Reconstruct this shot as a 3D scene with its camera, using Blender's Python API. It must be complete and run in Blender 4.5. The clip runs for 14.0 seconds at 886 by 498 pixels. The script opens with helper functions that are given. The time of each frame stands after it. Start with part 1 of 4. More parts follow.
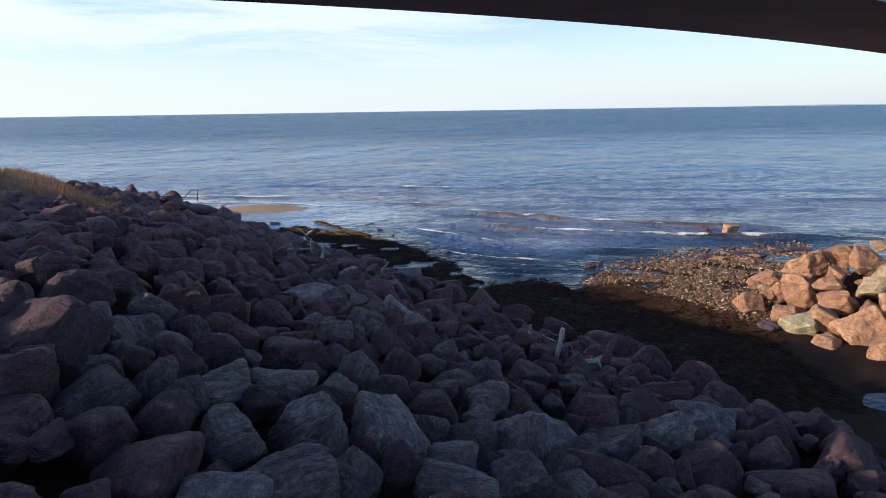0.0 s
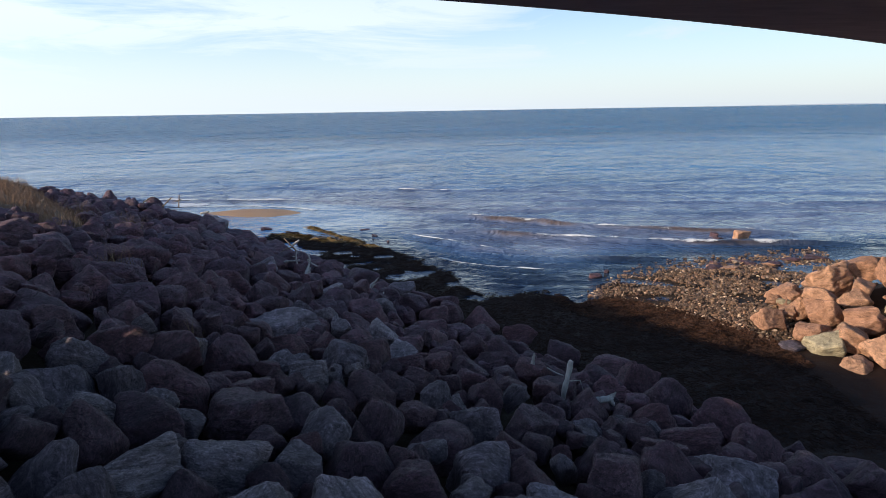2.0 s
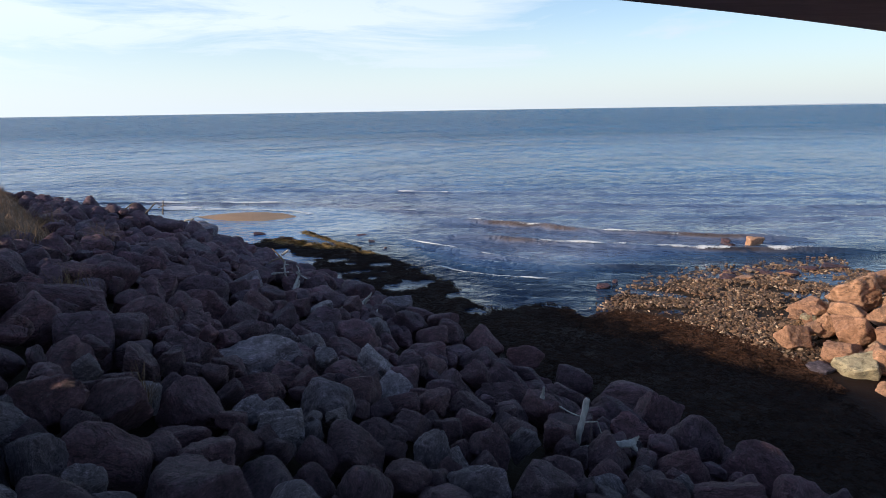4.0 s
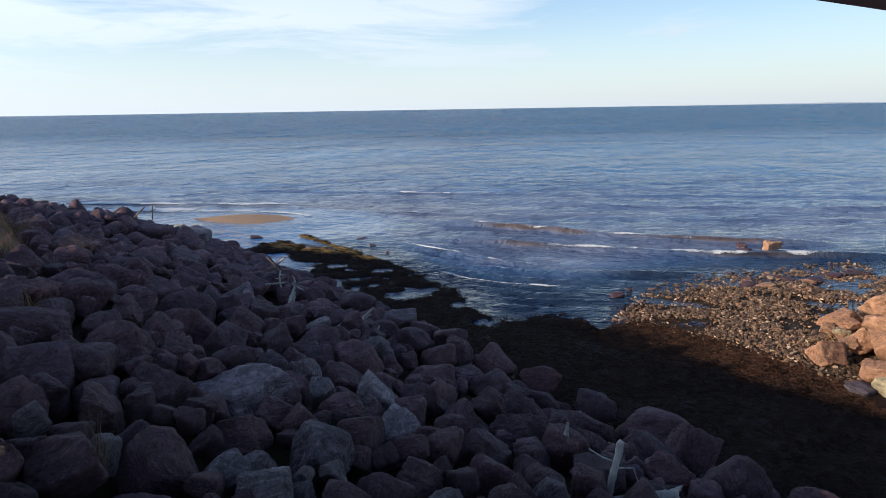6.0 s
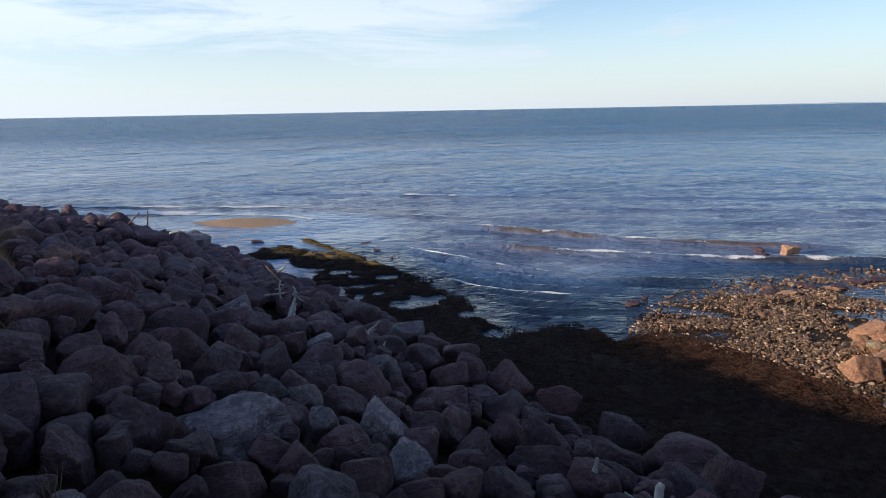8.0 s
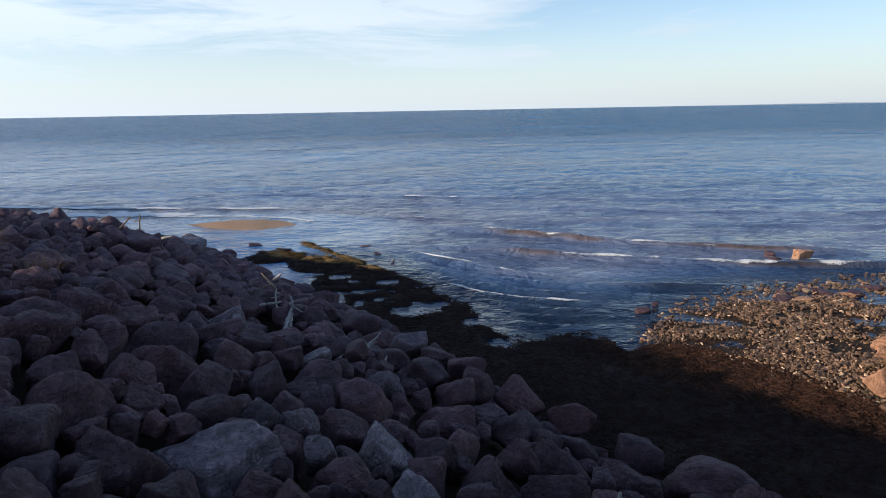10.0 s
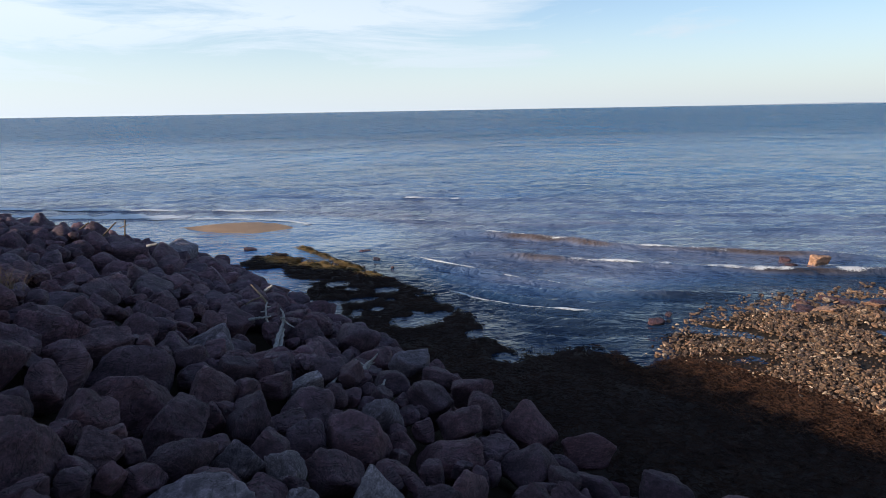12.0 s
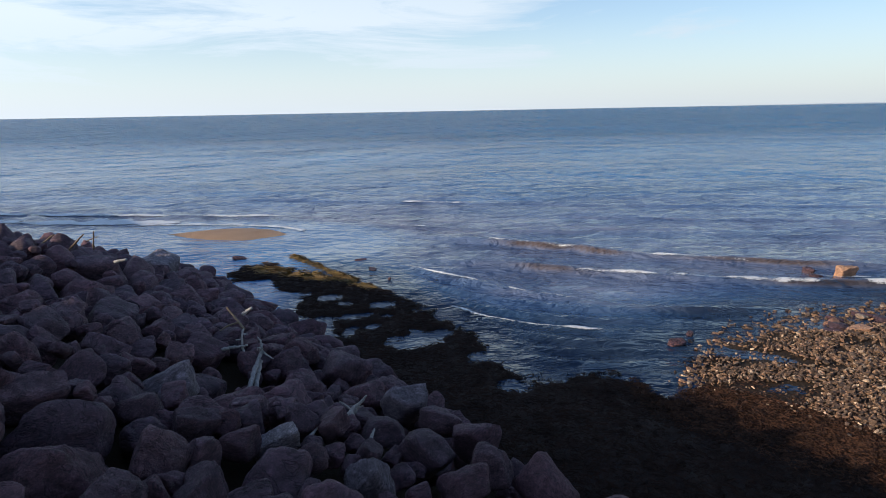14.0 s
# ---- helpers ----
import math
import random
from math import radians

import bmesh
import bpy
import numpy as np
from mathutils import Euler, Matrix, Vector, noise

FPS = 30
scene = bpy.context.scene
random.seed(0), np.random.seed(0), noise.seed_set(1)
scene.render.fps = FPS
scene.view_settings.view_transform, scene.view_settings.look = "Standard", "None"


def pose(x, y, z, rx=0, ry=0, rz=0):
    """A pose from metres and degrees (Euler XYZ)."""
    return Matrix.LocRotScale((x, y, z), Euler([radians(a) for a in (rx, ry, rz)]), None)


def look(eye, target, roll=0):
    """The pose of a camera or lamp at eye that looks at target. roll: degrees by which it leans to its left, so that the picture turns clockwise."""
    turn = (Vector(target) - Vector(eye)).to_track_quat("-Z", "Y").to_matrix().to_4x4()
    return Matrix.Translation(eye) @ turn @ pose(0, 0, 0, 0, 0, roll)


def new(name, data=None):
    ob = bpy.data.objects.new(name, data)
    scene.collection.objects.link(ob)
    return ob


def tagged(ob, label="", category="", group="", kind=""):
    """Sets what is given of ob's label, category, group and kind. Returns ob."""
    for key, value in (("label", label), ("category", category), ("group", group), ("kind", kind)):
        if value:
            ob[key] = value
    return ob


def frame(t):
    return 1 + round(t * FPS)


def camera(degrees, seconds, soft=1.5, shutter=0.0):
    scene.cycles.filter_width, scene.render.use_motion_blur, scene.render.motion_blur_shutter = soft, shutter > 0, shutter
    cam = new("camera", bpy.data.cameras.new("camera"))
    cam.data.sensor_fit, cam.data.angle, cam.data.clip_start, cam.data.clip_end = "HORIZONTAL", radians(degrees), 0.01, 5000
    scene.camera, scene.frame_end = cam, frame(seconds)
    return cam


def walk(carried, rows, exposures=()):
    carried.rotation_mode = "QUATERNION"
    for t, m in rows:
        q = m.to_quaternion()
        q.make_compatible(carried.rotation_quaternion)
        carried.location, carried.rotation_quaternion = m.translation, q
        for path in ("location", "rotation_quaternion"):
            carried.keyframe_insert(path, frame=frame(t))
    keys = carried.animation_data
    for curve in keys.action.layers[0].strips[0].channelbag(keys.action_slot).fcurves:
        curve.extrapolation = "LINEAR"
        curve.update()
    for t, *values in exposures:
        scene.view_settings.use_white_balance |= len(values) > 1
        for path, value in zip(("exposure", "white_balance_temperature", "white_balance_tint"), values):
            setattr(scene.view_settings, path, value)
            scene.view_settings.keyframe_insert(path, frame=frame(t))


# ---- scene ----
cam = camera(70.7, 14.0, soft=0.6)
METRES, EYE, TILT, LEAN, TURN = 10.0, 7.5, -12.56, 0.84, 0.0
ROWS = [
    (0.0, 0.0, 0.0, 0.0, -0.0, 0.0, 0.0),
    (0.5, 0.0049, 0.0331, 0.008, 0.01, -0.01, -0.0),
    (1.0, 0.0087, 0.0727, 0.019, 0.03, -0.0, 0.03),
    (1.5, 0.0138, 0.1187, 0.0301, 0.03, -0.01, 0.05),
    (2.0, 0.0177, 0.1671, 0.0432, 0.04, -0.01, 0.06),
    (2.5, 0.0205, 0.211, 0.0547, 0.06, 0.0, 0.04),
    (3.0, 0.0219, 0.2499, 0.0646, 0.07, -0.03, 0.05),
    (3.5, 0.0223, 0.2867, 0.075, 0.09, -0.03, 0.04),
    (4.0, 0.0218, 0.3193, 0.0816, 0.08, -0.03, 0.03),
    (6.5, -0.0004, 0.4857, 0.1184, 0.24, -0.14, 0.01),
    (7.0, -0.0044, 0.5079, 0.1241, 0.35, -0.12, 0.02),
    (7.5, -0.008, 0.5396, 0.1304, 0.42, -0.06, 0.06),
    (8.0, -0.013, 0.5663, 0.1347, 0.45, -0.04, 0.1),
    (10.5, -0.0274, 0.6766, 0.1603, 0.46, -0.06, 0.07),
    (11.0, -0.03, 0.7057, 0.1671, 0.46, -0.08, 0.05),
    (11.5, -0.0305, 0.7374, 0.1738, 0.49, -0.09, 0.04),
    (12.0, -0.0321, 0.7746, 0.181, 0.51, -0.05, 0.05),
    (12.5, -0.0345, 0.8154, 0.1904, 0.54, -0.06, 0.05),
    (13.0, -0.0325, 0.8599, 0.2021, 0.55, -0.06, 0.04),
    (13.5, -0.0315, 0.9113, 0.2129, 0.57, -0.04, 0.1),
    (14.0, -0.0327, 0.9692, 0.2241, 0.55, 0.01, 0.09),
]
walk(cam, [(t, pose(0, 0, EYE, TILT, LEAN, TURN) @ pose(METRES * x, METRES * y, METRES * z, 90 + pitch, roll, yaw)) for t, x, y, z, yaw, pitch, roll in ROWS],
     exposures=((0.0, 0.16), (3.0, 0.10), (7.0, 0.03), (14.0, -0.02)))

# ---- light ----
HEADING, RISE = radians(20), radians(15.4)      # way the sunlight travels over the ground, and the sun's height
SUNWAY = Vector((math.cos(HEADING) * math.cos(RISE), math.sin(HEADING) * math.cos(RISE), -math.sin(RISE)))
SKY, SUN = 0.163, 5.2


def nodes_of(owner):
    owner.use_nodes = True
    tree = owner.node_tree
    tree.nodes.clear()
    return tree


def add(tree, kind, **sets):
    n = tree.nodes.new(kind)
    for k, v in sets.items():
        if k in n.inputs:
            n.inputs[k].default_value = v
        else:
            setattr(n, k, v)
    return n


def mixed(tree, fac, a, b, blend="MIX"):
    """Colour mix; fac, a and b may be sockets or values."""
    n = tree.nodes.new("ShaderNodeMix")
    n.data_type, n.blend_type = "RGBA", blend
    for i, v in ((0, fac), (6, a), (7, b)):
        if isinstance(v, bpy.types.NodeSocket):
            tree.links.new(v, n.inputs[i])
        else:
            n.inputs[i].default_value = v if i == 0 else (*v, 1)
    return n.outputs[2]


def ramp(tree, fac, *stops):
    n = tree.nodes.new("ShaderNodeValToRGB")
    els = n.color_ramp.elements
    while len(els) < len(stops):
        els.new(0.5)
    for e, (p, c) in zip(els, stops):
        e.position = p
        e.color = (*c, 1) if isinstance(c, tuple) else (c, c, c, 1)
    tree.links.new(fac, n.inputs[0])
    return n.outputs[0]


def maths(tree, op, a, b=0.0, clamp=False):
    n = tree.nodes.new("ShaderNodeMath")
    n.operation, n.use_clamp = op, clamp
    for i, v in enumerate((a, b)):
        if isinstance(v, bpy.types.NodeSocket):
            tree.links.new(v, n.inputs[i])
        else:
            n.inputs[i].default_value = v
    return n.outputs[0]


def noised(tree, vector, scale, detail=4.0, rough=0.55, stretch=(1, 1, 1), distortion=0.0, turn=0.0):
    m = tree.nodes.new("ShaderNodeMapping")
    m.inputs["Scale"].default_value = stretch
    m.inputs["Rotation"].default_value = (0, 0, turn)
    tree.links.new(vector, m.inputs["Vector"])
    n = add(tree, "ShaderNodeTexNoise", Scale=scale, Detail=detail, Roughness=rough, Distortion=distortion)
    tree.links.new(m.outputs[0], n.inputs["Vector"])
    return n.outputs["Fac"]


def make_world():
    w = bpy.data.worlds.new("sky")
    scene.world = w
    t = nodes_of(w)
    sky = add(t, "ShaderNodeTexSky", sky_type="NISHITA", sun_disc=False, sun_elevation=RISE,
              sun_rotation=math.atan2(-SUNWAY.x, -SUNWAY.y), air_density=1.0, dust_density=0.4, ozone_density=1.0)
    # thin high cloud, drawn out along the horizon
    co = t.nodes.new("ShaderNodeTexCoord").outputs["Generated"]
    sep = t.nodes.new("ShaderNodeSeparateXYZ")
    t.links.new(co, sep.inputs[0])
    up = sep.outputs[2]
    streaks = noised(t, co, 3.2, 8.0, 0.62, (1.0, 1.0, 6.5), 0.5)
    big = noised(t, co, 1.7, 2.0, 0.5, (1.0, 1.0, 3.0))
    veil = maths(t, "ADD", maths(t, "MULTIPLY", streaks, 0.8), maths(t, "MULTIPLY", big, 0.5))
    veil = maths(t, "ADD", veil, maths(t, "MULTIPLY", sep.outputs[0], -0.20))
    cloud = ramp(t, veil, (0.60, 0.0), (0.78, 1.0))
    low = ramp(t, up, (0.0, 0.90), (0.06, 0.56), (0.13, 0.20), (0.24, 0.0))
    low = maths(t, "MULTIPLY", low, maths(t, "SUBTRACT", 0.97, maths(t, "MULTIPLY", sep.outputs[0], 0.08)), True)
    amount = maths(t, "MAXIMUM", maths(t, "MULTIPLY", cloud, ramp(t, up, (0.0, 0.6), (0.13, 0.95), (0.20, 0.75), (0.30, 0.3), (0.6, 0.1))), low)
    white = mixed(t, ramp(t, up, (0.0, 0.0), (0.2, 1.0)), (5.55, 5.5, 5.05), (5.85, 5.9, 5.35))
    col = mixed(t, amount, sky.outputs[0], white)
    col = mixed(t, 1.0, col, (0.86, 0.98, 1.21), "MULTIPLY")
    # brighter haze on the sun's side
    col = mixed(t, 1.0, col, ramp(t, maths(t, "ADD", maths(t, "MULTIPLY", sep.outputs[0], 0.5), 0.5), (0.1, 1.10), (0.5, 0.99), (0.9, 0.80)), "MULTIPLY")
    bg = add(t, "ShaderNodeBackground", Strength=SKY)
    t.links.new(col, bg.inputs[0])
    out = t.nodes.new("ShaderNodeOutputWorld")
    t.links.new(bg.outputs[0], out.inputs[0])


make_world()
sun = new("sun", bpy.data.lights.new("sun", "SUN"))
sun.data.energy, sun.data.angle, sun.data.color = SUN, radians(0.53), (1.0, 0.83, 0.64)
sun.matrix_world = look((-60, -40, 60), Vector((-60, -40, 60)) + SUNWAY)


# ---- materials ----
def material(name):
    m = bpy.data.materials.new(name)
    t = nodes_of(m)
    b = t.nodes.new("ShaderNodeBsdfPrincipled")
    o = t.nodes.new("ShaderNodeOutputMaterial")
    t.links.new(b.outputs[0], o.inputs[0])
    return m, t, b


def bumped(t, b, height, strength, distance):
    n = add(t, "ShaderNodeBump", Strength=strength, Distance=distance)
    t.links.new(height, n.inputs["Height"])
    t.links.new(n.outputs[0], b.inputs["Normal"])
    return n


def rock_material(name, island, tones, size=1.0, speck=0.95, strata=0.25, spots=0.9):
    """Quarried sandstone and slate; each stone takes its tone by chance."""
    m, t, b = material(name)
    if island:
        chance = t.nodes.new("ShaderNodeNewGeometry").outputs["Random Per Island"]
    else:
        chance = t.nodes.new("ShaderNodeObjectInfo").outputs["Random"]
    co = t.nodes.new("ShaderNodeTexCoord").outputs["Object"]
    # no two stones show the same piece of the grain
    shift = t.nodes.new("ShaderNodeVectorMath")
    shift.operation = "ADD"
    t.links.new(co, shift.inputs[0])
    t.links.new(maths(t, "MULTIPLY", chance, 37.0), shift.inputs[1])
    co = shift.outputs[0]
    base = ramp(t, chance, *tones)
    stain = noised(t, co, 1.9 / size, 5, 0.6)
    col = mixed(t, ramp(t, stain, (0.42, 0.0), (0.66, 0.65)), base, mixed(t, 1.0, base, (0.50, 0.47, 0.48), "MULTIPLY"))
    grain = noised(t, co, 24 / size, 7, 0.75)
    col = mixed(t, speck, col, ramp(t, grain, (0.25, 0.45), (0.75, 1.45)), "MULTIPLY")
    mottle = noised(t, co, 6.5 / size, 7, 0.7, (1, 1, 1.5), 0.9)
    col = mixed(t, spots, col, ramp(t, mottle, (0.28, 0.42), (0.5, 0.95), (0.72, 1.75)), "MULTIPLY")
    # bedding: long thin streaks, some of them open cracks
    beds = noised(t, co, 2.4 / size, 5, 0.62, (0.5, 0.7, 2.6), 1.6)
    col = mixed(t, strata, col, ramp(t, beds, (0.30, 0.35), (0.5, 0.9), (0.68, 2.1)), "MULTIPLY")
    crack = maths(t, "ABSOLUTE", maths(t, "SUBTRACT", noised(t, co, 2.1 / size, 4, 0.55, (0.6, 0.8, 1.7), 1.2), 0.5))
    split = ramp(t, crack, (0.0, 0.0), (0.018, 1.0))
    col = mixed(t, 0.65, col, ramp(t, crack, (0.0, 0.25), (0.016, 1.0)), "MULTIPLY")
    pale = noised(t, co, 5.5 / size, 8, 0.75)
    col = mixed(t, ramp(t, pale, (0.60, 0.0), (0.70, 0.6)), col, mixed(t, 0.5, base, (0.36, 0.34, 0.30)))
    # worn, paler edges and darker hollows
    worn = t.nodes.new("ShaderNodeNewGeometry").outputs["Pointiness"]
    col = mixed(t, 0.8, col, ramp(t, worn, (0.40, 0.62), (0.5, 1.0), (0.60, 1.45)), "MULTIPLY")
    t.links.new(col, b.inputs["Base Color"])
    t.links.new(ramp(t, grain, (0.3, 0.6), (0.7, 0.9)), b.inputs["Roughness"])
    b.inputs["Specular IOR Level"].default_value = 0.45
    rough = maths(t, "ADD", maths(t, "ADD", maths(t, "MULTIPLY", grain, 0.3), maths(t, "MULTIPLY", mottle, 0.7)),
                  maths(t, "ADD", maths(t, "MULTIPLY", beds, 0.15 + 0.8 * strata), maths(t, "ADD", stain, maths(t, "MULTIPLY", split, 0.3))))
    bumped(t, b, rough, 1.0, 0.085 * size)
    return m


# riprap sandstone, its tones darkened to stand for shade on the slope
RED_SHADED = ((0.0, (0.113, 0.057, 0.073)), (0.25, (0.159, 0.077, 0.089)), (0.5, (0.093, 0.053, 0.070)), (0.75, (0.122, 0.070, 0.086)), (1.0, (0.165, 0.089, 0.099)))
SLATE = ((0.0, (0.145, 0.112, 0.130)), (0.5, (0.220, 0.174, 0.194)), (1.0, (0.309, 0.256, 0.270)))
# the same sandstone, its tones brightened to stand for sunlight
SALMON_SUNLIT = ((0.0, (0.512, 0.265, 0.156)), (0.4, (0.584, 0.330, 0.203)), (0.7, (0.451, 0.235, 0.146)), (0.85, (0.615, 0.440, 0.302)), (1.0, (0.471, 0.420, 0.265)))
PEBBLE = ((0.0, (0.055, 0.036, 0.025)), (0.35, (0.245, 0.145, 0.082)), (0.6, (0.058, 0.040, 0.029)), (0.8, (0.385, 0.220, 0.128)), (0.9, (0.155, 0.106, 0.070)), (1.0, (0.680, 0.490, 0.325)))
M_ROCK = rock_material("sandstone", False, RED_SHADED)
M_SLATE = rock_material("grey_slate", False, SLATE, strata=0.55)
M_ROCK_LOT = rock_material("sandstone_lot", True, RED_SHADED)
M_SALMON = rock_material("salmon_sandstone_sunlit", False, SALMON_SUNLIT, 1.0, 0.35, 0.10, 0.5)
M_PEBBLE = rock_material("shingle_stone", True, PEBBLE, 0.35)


def ground_material():
    m, t, b = material("shore_ground")
    co = t.nodes.new("ShaderNodeTexCoord").outputs["Object"]
    at = add(t, "ShaderNodeAttribute", attribute_name="cover")
    sep = t.nodes.new("ShaderNodeSeparateColor")
    t.links.new(at.outputs["Color"], sep.inputs[0])
    sand_w, weed_w, grass_w = sep.outputs
    n1, n2, n3 = noised(t, co, 1.1, 6, 0.6), noised(t, co, 9, 8, 0.7), noised(t, co, 55, 4, 0.6)
    gravel = mixed(t, n2, (0.022, 0.016, 0.011), (0.07, 0.047, 0.03))
    sand = mixed(t, n1, (0.36, 0.225, 0.14), (0.46, 0.31, 0.20))
    weed = mixed(t, ramp(t, n2, (0.35, 0.0), (0.7, 1.0)), (0.014, 0.0085, 0.0072), (0.044, 0.0235, 0.0165))
    turf = mixed(t, n2, (0.10, 0.062, 0.04), (0.24, 0.145, 0.08))
    edge = maths(t, "MULTIPLY", maths(t, "SUBTRACT", n2, 0.5), 0.8)

    def soft(w):
        return ramp(t, maths(t, "ADD", w, edge), (0.38, 0.0), (0.62, 1.0))
    col = mixed(t, soft(sand_w), gravel, sand)
    col = mixed(t, soft(weed_w), col, weed)
    col = mixed(t, soft(grass_w), col, turf)
    t.links.new(col, b.inputs["Base Color"])
    t.links.new(ramp(t, n2, (0.3, 0.55), (0.7, 0.9)), b.inputs["Roughness"])
    b.inputs["Specular IOR Level"].default_value = 0.12
    bumped(t, b, maths(t, "ADD", n2, maths(t, "MULTIPLY", n3, 0.4)), 0.9, 0.06)
    return m


M_GROUND = ground_material()


def water_material():
    m, t, b = material("sea_water")
    co = t.nodes.new("ShaderNodeTexCoord").outputs["Object"]
    at = add(t, "ShaderNodeAttribute", attribute_name="state")
    sep = t.nodes.new("ShaderNodeSeparateColor")
    t.links.new(at.outputs["Color"], sep.inputs[0])
    calm, silt = sep.outputs[0], sep.outputs[1]
    patch = ramp(t, noised(t, co, 0.03, 7, 0.72, (0.16, 1.0, 1), 0.4), (0.32, 0.0), (0.68, 1.0))
    out = t.nodes.new("ShaderNodeSeparateXYZ")
    t.links.new(co, out.inputs[0])
    chop = noised(t, co, 1.7, 5, 0.62, (0.4, 1.0, 1), 0.6, 0.3)
    # ripples, wavelets, then wave groups, sized by distance to fit the camera's view
    h = maths(t, "MULTIPLY", noised(t, co, 0.16, 3, 0.5, (0.30, 1.0, 1), 0.3, 0.25), 0.22)
    for size, start, full, until, steep in ((0.20, 0, 6, 70, 0.22), (0.45, 4, 14, 150, 0.36), (1.0, 6, 25, 320, 0.36), (2.6, 40, 90, 800, 0.42), (7.0, 70, 140, 1600, 0.28), (20.0, 130, 280, 4000, 0.28), (60.0, 300, 600, 4000, 0.28)):
        band = noised(t, co, 1 / size, 3, 0.6, (0.5 if size < 5 else 0.9, 1.0, 1), 0.9, 0.15)
        reach = ramp(t, maths(t, "DIVIDE", out.outputs[1], 4000.0), (start / 4000, 0.35), (full / 4000, 1.0), (until * 0.6 / 4000, 1.0), (until / 4000, 0.0))
        h = maths(t, "ADD", h, maths(t, "MULTIPLY", maths(t, "MULTIPLY", band, reach), steep * size))
    n = bumped(t, b, h, 1.0, 1.0)
    t.links.new(maths(t, "SUBTRACT", 1.0, maths(t, "MULTIPLY", calm, 0.78)), n.inputs["Strength"])
    # wave shading painted as streaks, scaled to show from the camera, to the horizon
    wave_tone = 0.0
    for scale, share in ((0.35, 0.25), (0.06, 0.45), (0.012, 0.5), (0.003, 0.4)):
        wave_tone = maths(t, "ADD", wave_tone, maths(t, "MULTIPLY", noised(t, co, scale, 4, 0.7, (0.13, 1.0, 1), 0.3, 0.04), share))
    # reflected sky put into the blue body colour, dimmed again far out
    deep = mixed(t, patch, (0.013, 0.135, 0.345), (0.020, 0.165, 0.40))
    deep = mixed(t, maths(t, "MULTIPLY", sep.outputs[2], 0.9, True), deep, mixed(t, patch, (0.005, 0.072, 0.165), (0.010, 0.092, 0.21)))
    mud = mixed(t, chop, (0.200, 0.178, 0.195), (0.27, 0.24, 0.26))
    col = mixed(t, 1.0, mixed(t, maths(t, "MULTIPLY", maths(t, "SUBTRACT", silt, 0.74), 3.8, True), mixed(t, silt, deep, mud), (0.085, 0.058, 0.047)), ramp(t, wave_tone, (0.62, 0.68), (0.80, 1.0), (0.96, 1.32)), "MULTIPLY")
    # edge water darkened for shade at the creek mouth and for dark weed below
    col = mixed(t, at.outputs["Alpha"], col, mixed(t, chop, (0.010, 0.016, 0.030), (0.016, 0.024, 0.044)))
    t.links.new(col, b.inputs["Base Color"])
    # far out a patch of sea holds many waves, and its gloss is spread
    far = sep.outputs[2]
    t.links.new(maths(t, "ADD", 0.06, maths(t, "MULTIPLY", far, 0.20)), b.inputs["Roughness"])
    t.links.new(maths(t, "SUBTRACT", 0.55, maths(t, "MULTIPLY", far, 0.51)), b.inputs["Specular IOR Level"])
    b.inputs["IOR"].default_value = 1.333
    return m


M_WATER = water_material()


def plain_material(name, dark, light, scale=6.0, rough=0.8, bump=0.5, dist=0.01, stretch=(1, 1, 1)):
    m, t, b = material(name)
    co = t.nodes.new("ShaderNodeTexCoord").outputs["Object"]
    a, c = noised(t, co, scale, 6, 0.65, stretch), noised(t, co, scale * 0.17, 4, 0.6, stretch)
    f = maths(t, "ADD", maths(t, "MULTIPLY", a, 0.6), maths(t, "MULTIPLY", c, 0.4))
    t.links.new(ramp(t, f, (0.32, dark), (0.68, light)), b.inputs["Base Color"])
    b.inputs["Roughness"].default_value = rough
    b.inputs["Specular IOR Level"].default_value = 0.3
    bumped(t, b, a, bump, dist)
    return m


M_CONCRETE = plain_material("weathered_concrete", (0.42, 0.33, 0.32), (0.68, 0.57, 0.55), 3.0, 0.85, 0.4, 0.01, (0.35, 1, 1))
M_DRIFT = plain_material("bleached_driftwood", (0.14, 0.13, 0.125), (0.56, 0.52, 0.48), 14, 0.75, 0.7, 0.012, (1, 1, 0.15))
M_STEM = plain_material("dead_stem", (0.12, 0.085, 0.06), (0.26, 0.19, 0.13), 14, 0.85)
M_GRASS = plain_material("dry_grass", (0.16, 0.085, 0.05), (0.50, 0.31, 0.19), 3, 0.8, 0.1)
M_WEED = plain_material("rockweed", (0.012, 0.007, 0.006), (0.044, 0.0235, 0.0165), 2.5, 0.95, 0.3)
M_WEED.node_tree.nodes["Principled BSDF"].inputs["Specular IOR Level"].default_value = 0.1
# brighter copy of the rockweed, with sunlight put into its colour
M_WEED_SUNLIT = plain_material("reddish_weed_sunlit", (0.022, 0.011, 0.0065), (0.11, 0.048, 0.024), 2.5, 0.9, 0.3)
M_ALGAE = plain_material("olive_rockweed", (0.11, 0.062, 0.014), (0.34, 0.20, 0.05), 2.5, 0.55, 0.3)
M_BANK = plain_material("bank_turf", (0.10, 0.08, 0.045), (0.21, 0.165, 0.08), 1.2, 0.9, 0.6, 0.05)
# distance haze put into the pale coast colour
M_COAST = plain_material("coast_haze_tint", (0.55, 0.60, 0.64), (0.60, 0.65, 0.68), 0.01, 1.0, 0.0)


